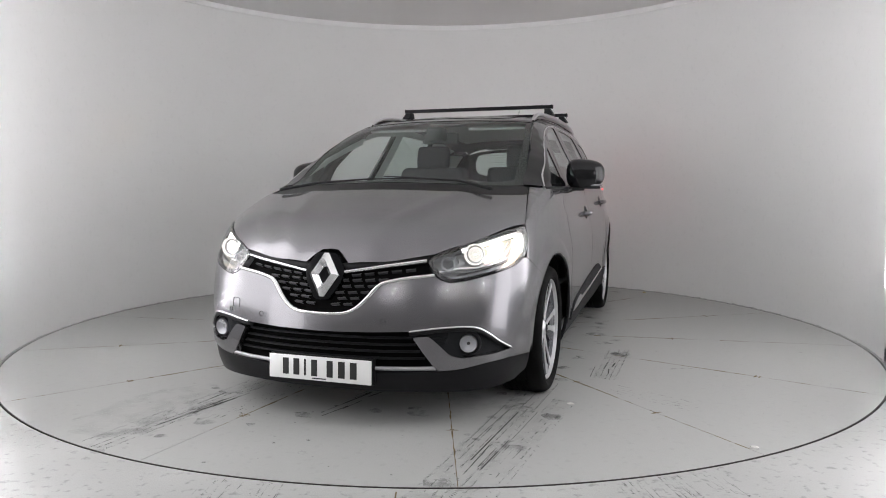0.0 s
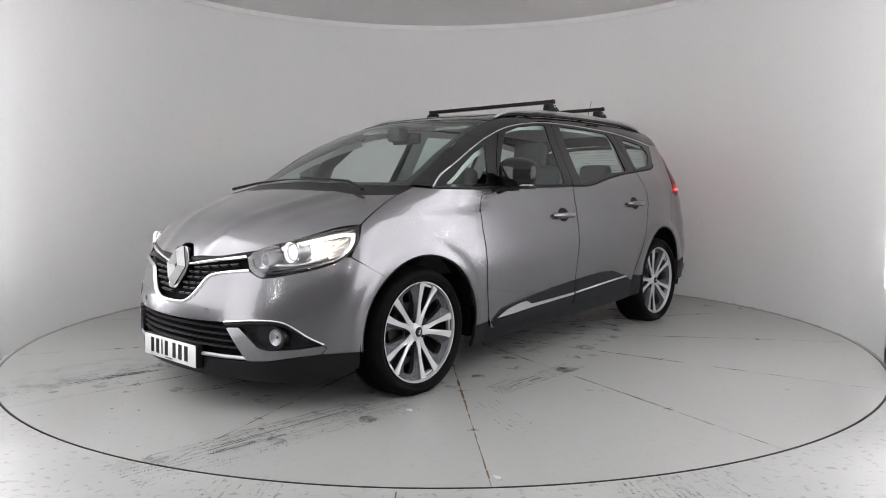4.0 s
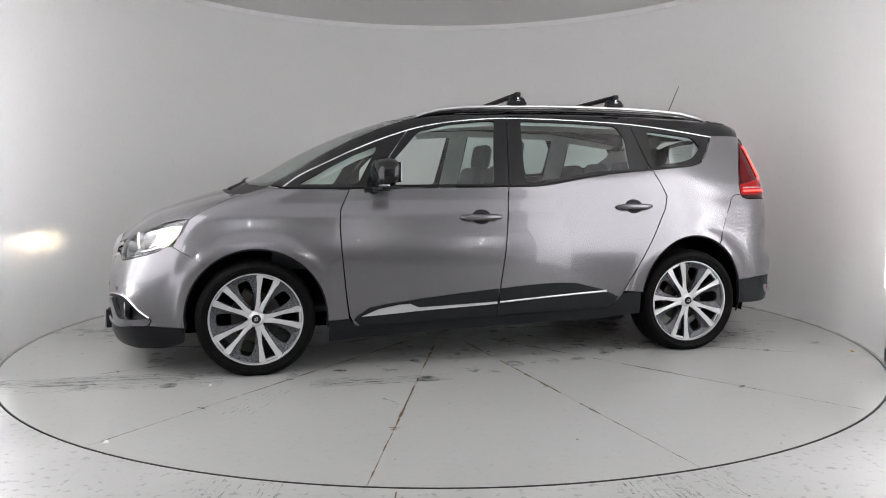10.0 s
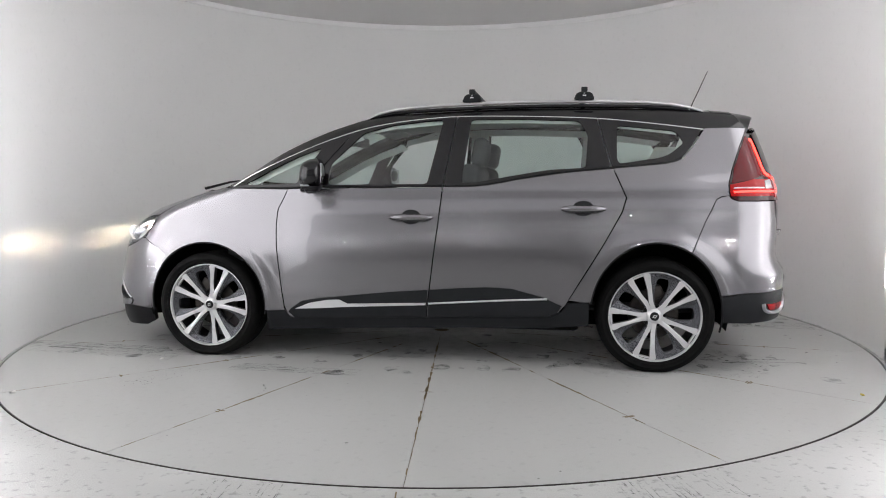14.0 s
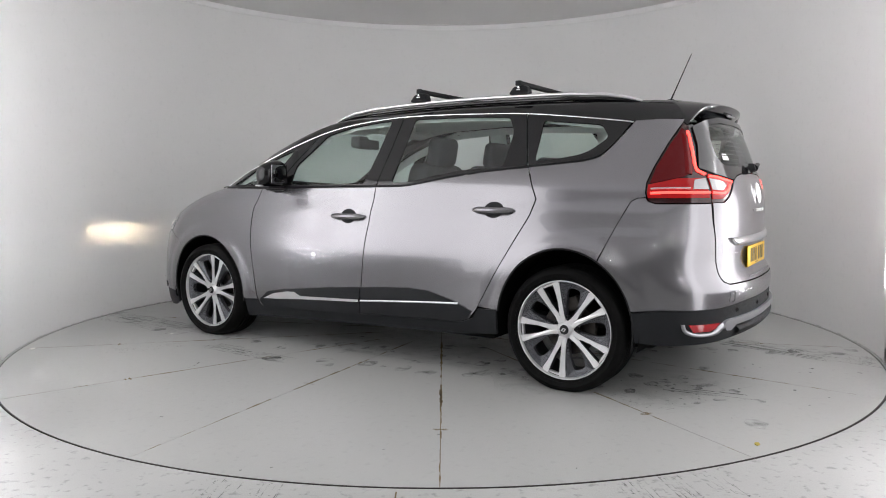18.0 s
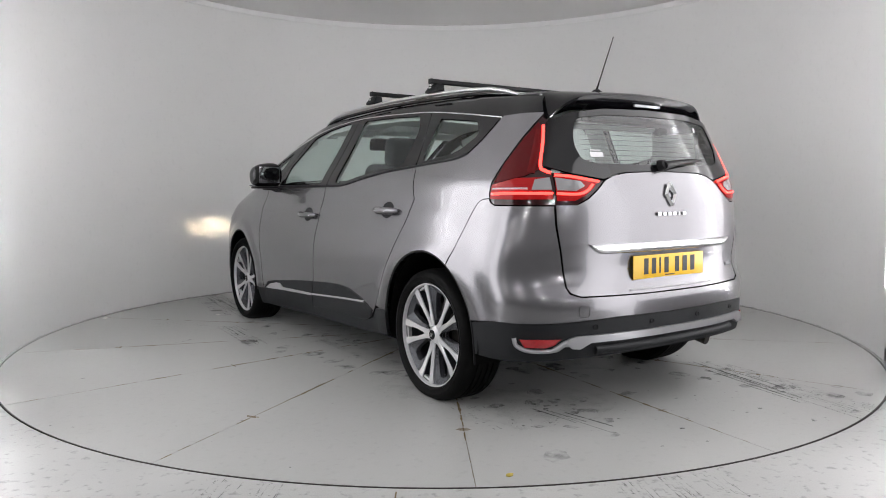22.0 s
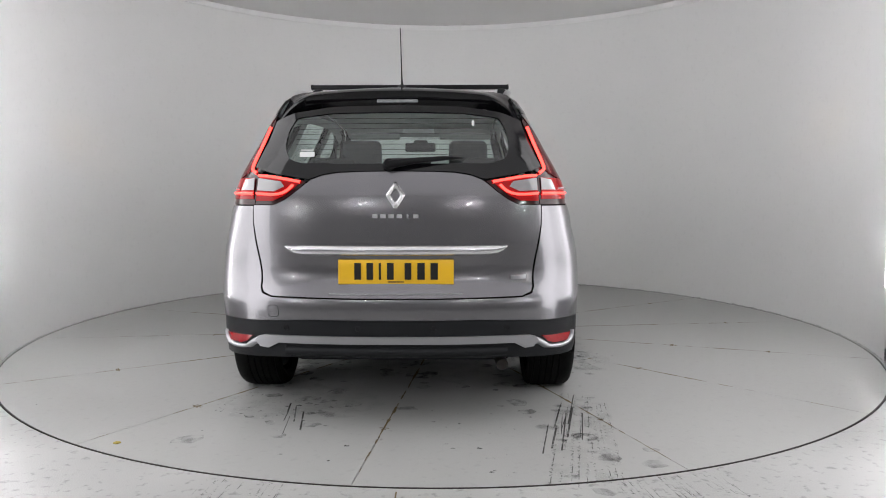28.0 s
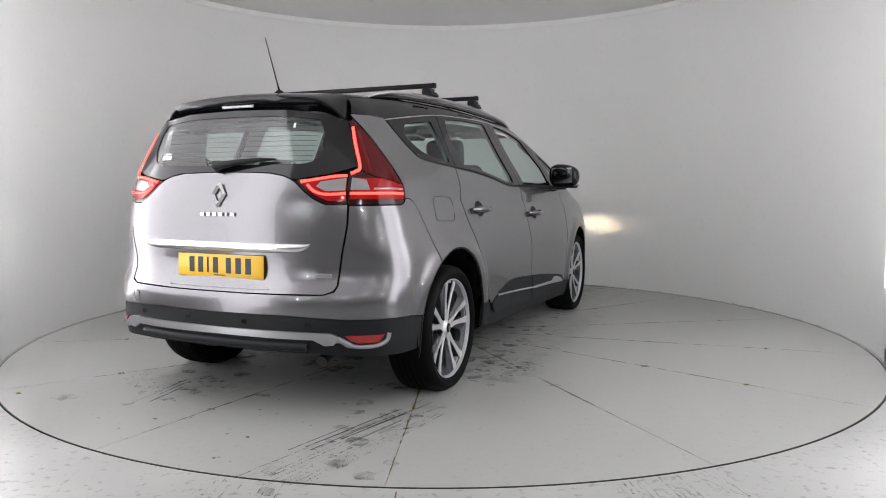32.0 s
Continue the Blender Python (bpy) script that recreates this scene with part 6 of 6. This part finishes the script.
for s in (1, -1):
    mirror(s)
    xs = [0.395, 0.33, 0.24, 0.10, -0.1, -0.4, -0.7, -1.0, -1.3, -1.5, -1.62, -1.70]
    rise = [0.004, 0.018, 0.030, 0.038, 0.041, 0.042, 0.042, 0.042, 0.040, 0.034, 0.020, 0.002]
    base = laid("top", 1, [(x, float(CANT(x)) - 0.012) for x in xs])
    part("roof_rail", pipe([(x, (p[1]) * s, p[2] + r) for x, p, r in zip(xs, base, rise)], [0.010, 0.015, 0.018] + [0.0185] * 6 + [0.018, 0.015, 0.008], 12, 0.62), SATIN, CAR, "satin silver roof rail")
    part("rail_base", pipe([(x, p[1] * s, p[2] + r * 0.35) for x, p, r in zip(xs, base, rise)], [0.006, 0.012] + [0.013] * 8 + [0.010, 0.004], 8, 0.9), GLOSS_BLACK, CAR)
for x in (-0.285, -0.985):
    bar = part("roof_bar", box(0.034, 1.19, 0.026, (x, 0.0, 1.684), 0.006), TRIM_BLACK, CAR, "black square steel roof bar")
    for s in (1, -1):
        y = float(CANT(x)) - 0.012
        z = float(laid("top", 1, [(x, y)])[0][2]) + 0.05
        part("bar_end", box(0.038, 0.014, 0.030, (x, s * 0.590, 1.684), 0.005), GRAIN_BLACK, bar)
        h = 1.672 - z
        foot = box(0.118, 0.070, h, (0, 0, 0), 0.012, 3)
        for v in foot.verts:
            f = max(0.0, v.co.z / h + 0.5)
            v.co.x *= 1.04 - 0.46 * f**3.2
            v.co.y = v.co.y * (1 - 0.45 * f) - 0.018 * f
        foot.transform(Matrix.Translation((x, 0, z + h / 2)) @ (Matrix.Translation((0, y, 0)) if s > 0 else Matrix.Translation((0, -y, 0)) @ Matrix.Rotation(math.pi, 4, "Z")))
        part("bar_foot", foot, GRAIN_BLACK, bar, "black clamp foot on the roof rail")
        part("foot_mark", box(0.022, 0.003, 0.006, (x, s * (y + 0.030), z + h * 0.52)), STICKER, bar)
        part("foot_lock", lathe([(0.0, 0.003), (0.0055, 0.003), (0.006, 0.0)], 12, axis="Y"), CHROME, bar).matrix_basis = pose(x, s * (y + 0.022), z + h * 0.78, 0, 0, 0 if s > 0 else 180)
p = laid("top", 1, [(-1.70, 0.0)])[0]
ant = part("aerial_base", lathe([(0.0, 0.03), (0.012, 0.028), (0.028, 0.010), (0.036, -0.006)], 20), TRIM_BLACK, CAR, "black roof aerial")
ant.matrix_basis = Matrix.Translation((p[0], 0.0, p[2])) @ Matrix.Diagonal((1.5, 0.9, 1, 1))
part("aerial_rod", pipe([(-1.70, 0, p[2] + 0.02), (-1.722, 0, p[2] + 0.07), (-1.815, 0, p[2] + 0.285)], [0.006, 0.0035, 0.0022], 8), TRIM_BLACK, CAR)


def wiper(points, widths):
    pts = [Vector(q) + Vector((0.012, 0, 0.022)) for q in laid("top", 1, points)]
    return pipe(pts, widths, 8, 0.8)


part("wiper", wiper([(1.53, 0.60), (1.45, 0.40), (1.455, 0.10), (1.44, -0.05)], [0.012, 0.009, 0.006, 0.004]), TRIM_BLACK, CAR, "black windscreen wiper")
part("wiper", wiper([(1.50, -0.68), (1.46, -0.45), (1.475, -0.15), (1.465, 0.12)], [0.012, 0.009, 0.006, 0.004]), TRIM_BLACK, CAR, "black windscreen wiper")
part("tax_sticker", box(0.03, 0.085, 0.002, (0.0, 0, 0)), STICKER, CAR, "pale sticker at the top of the windscreen").matrix_basis = Matrix.Translation(Vector(laid("top", 1, [(0.66, 0.42)])[0]) + Vector((0, 0, -0.012))) @ Matrix.Rotation(radians(24), 4, "Y")


# ---- cabin ----
def cushion(w, d, h, at, tilt=0.0, soft=0.05):
    return box(w, d, h, at, soft, 4, Matrix.Rotation(radians(tilt), 4, "Y"))


def seat(x, y, width=0.50, z=0.40, back=0.62, head=True):
    st = part("seat", cushion(0.52, width, 0.20, (x + 0.12, y, z), 6, 0.06), CLOTH, CAR, "charcoal cloth seat")
    part("backrest", cushion(0.15, width * 0.98, back, (x - 0.20, y, z + 0.12 + back / 2), -16, 0.06), CLOTH, st)
    if head:
        top = z + 0.12 + back
        part("headrest", cushion(0.10, 0.27, 0.19, (x - 0.32, y, top + 0.07), -10, 0.045), CLOTH, st)
        for d in (-0.06, 0.06):
            part("headrest_post", pipe([(x - 0.30, y + d, top - 0.06), (x - 0.315, y + d, top + 0.03)], 0.007, 8), CHROME, st)
    return st


for y in (0.37, -0.37):
    seat(0.0, y, 0.52, 0.44, 0.68)
for y in (0.45, 0.0, -0.45):
    seat(-0.80, y, 0.43, 0.45, 0.52)
for y in (0.30, -0.30):
    seat(-1.50, y, 0.46, 0.50, 0.44, False)
dash = [(1.36, 1.02), (1.15, 1.055), (0.95, 1.065), (0.80, 1.03), (0.74, 0.95), (0.76, 0.70), (0.90, 0.60), (1.40, 0.60)]
bm = bmesh.new()
cols = []
for y in np.linspace(-0.80, 0.80, 25):
    hump = 0.035 * math.exp(-((y + 0.37) / 0.16) ** 2)
    cols.append([bm.verts.new((x - 0.10 * (y / 0.8) ** 2 * (x > 1.1), y, z + (hump if 0.78 < x < 1.1 else 0))) for x, z in dash])
for a, b in zip(cols, cols[1:]):
    for i in range(len(dash)):
        j = (i + 1) % len(dash)
        bm.faces.new((a[i], a[j], b[j], b[i]))
bm.faces.new(cols[0])
bm.faces.new(cols[-1][::-1])
bmesh.ops.recalc_face_normals(bm, faces=bm.faces[:])
part("dashboard", bm, DASH, CAR, "dark plastic dashboard")
wheel_rim = part("steering_wheel", bmesh.new(), DASH, CAR, "black steering wheel")
ring = bmesh.new()
prof = [(0.182 + 0.016 * math.cos(a), 0.016 * math.sin(a)) for a in np.linspace(0, 2 * math.pi, 13)]
ring = merge(lathe(prof, 40), box(0.16, 0.12, 0.03, (0, 0, -0.02), 0.012), box(0.36, 0.03, 0.018, (0, 0, -0.008), 0.006), box(0.03, 0.18, 0.018, (0, -0.09, -0.008), 0.006))
ring.to_mesh(wheel_rim.data)
ring.free()
wheel_rim.data.shade_smooth()
wheel_rim.matrix_basis = Matrix.Translation((0.60, -0.37, 0.93)) @ Vector((-1, 0, 0.55)).to_track_quat("Z", "Y").to_matrix().to_4x4()
part("rear_view_mirror", merge(box(0.035, 0.25, 0.075, (0.60, 0.0, 1.405), 0.015), box(0.10, 0.12, 0.09, (0.68, 0.0, 1.425), 0.02)), DASH, CAR, "dark rear view mirror")
part("roof_console", box(0.26, 0.24, 0.05, (0.36, 0.0, 1.515), 0.015), HEADLINER, CAR)
for s in (1, -1):
    part("sun_visor", box(0.15, 0.40, 0.018, (0.42, 0.36 * s, 1.485), 0.008, 2, Matrix.Rotation(radians(14), 4, "Y")), HEADLINER, CAR, "pale folded sun visor")
    pil = [CHROME_LINE[0], CHROME_LINE[1], CHROME_LINE[2], CHROME_LINE[3], CHROME_LINE[4], CHROME_LINE[5]]
    patch("inner_pillar", [(u, v) for u, v in pil] + [(0.40, 1.40), (0.60, 1.335), (0.80, 1.255), (0.95, 1.18), (1.12, 1.09)], "side", HEADLINER, CAR, s, lift=-0.035, depth=0, step=0.1)
    patch("inner_pillar", [(-0.08, 1.06), (-0.13, 1.50), (-0.27, 1.50), (-0.23, 1.06)], "side", HEADLINER, CAR, s, lift=-0.03, depth=0, step=0.1)
    patch("inner_pillar", [(-1.00, 1.15), (-1.01, 1.48), (-1.16, 1.46), (-1.16, 1.17)], "side", HEADLINER, CAR, s, lift=-0.03, depth=0, step=0.1)
    patch("inner_rail", [(0.42, 1.425), (0.2, 1.47), (-0.2, 1.50), (-0.65, 1.495), (-1.0, 1.48), (-1.55, 1.41), (-1.60, 1.44), (-1.0, 1.535), (-0.3, 1.56), (0.1, 1.545), (0.40, 1.48)], "side", HEADLINER, CAR, s, lift=-0.035, depth=0, step=0.1)
    patch("inner_pillar", [(-1.56, 1.40), (-1.50, 1.27), (-1.42, 1.20), (-1.80, 1.15), (-1.88, 1.40)], "side", HEADLINER, CAR, s, lift=-0.035, depth=0, step=0.1)
part("boot_floor", box(0.7, 1.10, 0.05, (-1.60, 0, 0.72), 0.01), CLOTH, CAR)
part("cabin_floor", box(2.9, 1.4, 0.04, (-0.2, 0, 0.34), 0.01), CLOTH, CAR)


# the turntable's slow turn, in degrees
TIMES = [0, 2, 4, 6, 8, 10, 12, 14, 16, 18, 20, 22, 24, 26, 28, 30, 32]
TURNS = [339.39, 327.72, 316.1, 304.5, 292.93, 281.38, 269.84, 258.31, 246.77, 235.23, 223.68, 212.12, 200.55, 188.96, 177.36, 165.74, 154.11]


def motions():
    spin = list(zip(TIMES, TURNS))
    walk(TABLE, [(t, pose(0, 0, 0, 0, 0, a)) for t, a in spin])
    walk(CAR, [(t, pose(0, 0, 0, 0, 0, a) @ pose(0.179, 0.050, DECK, 0, 0, -88.0)) for t, a in spin])


motions()
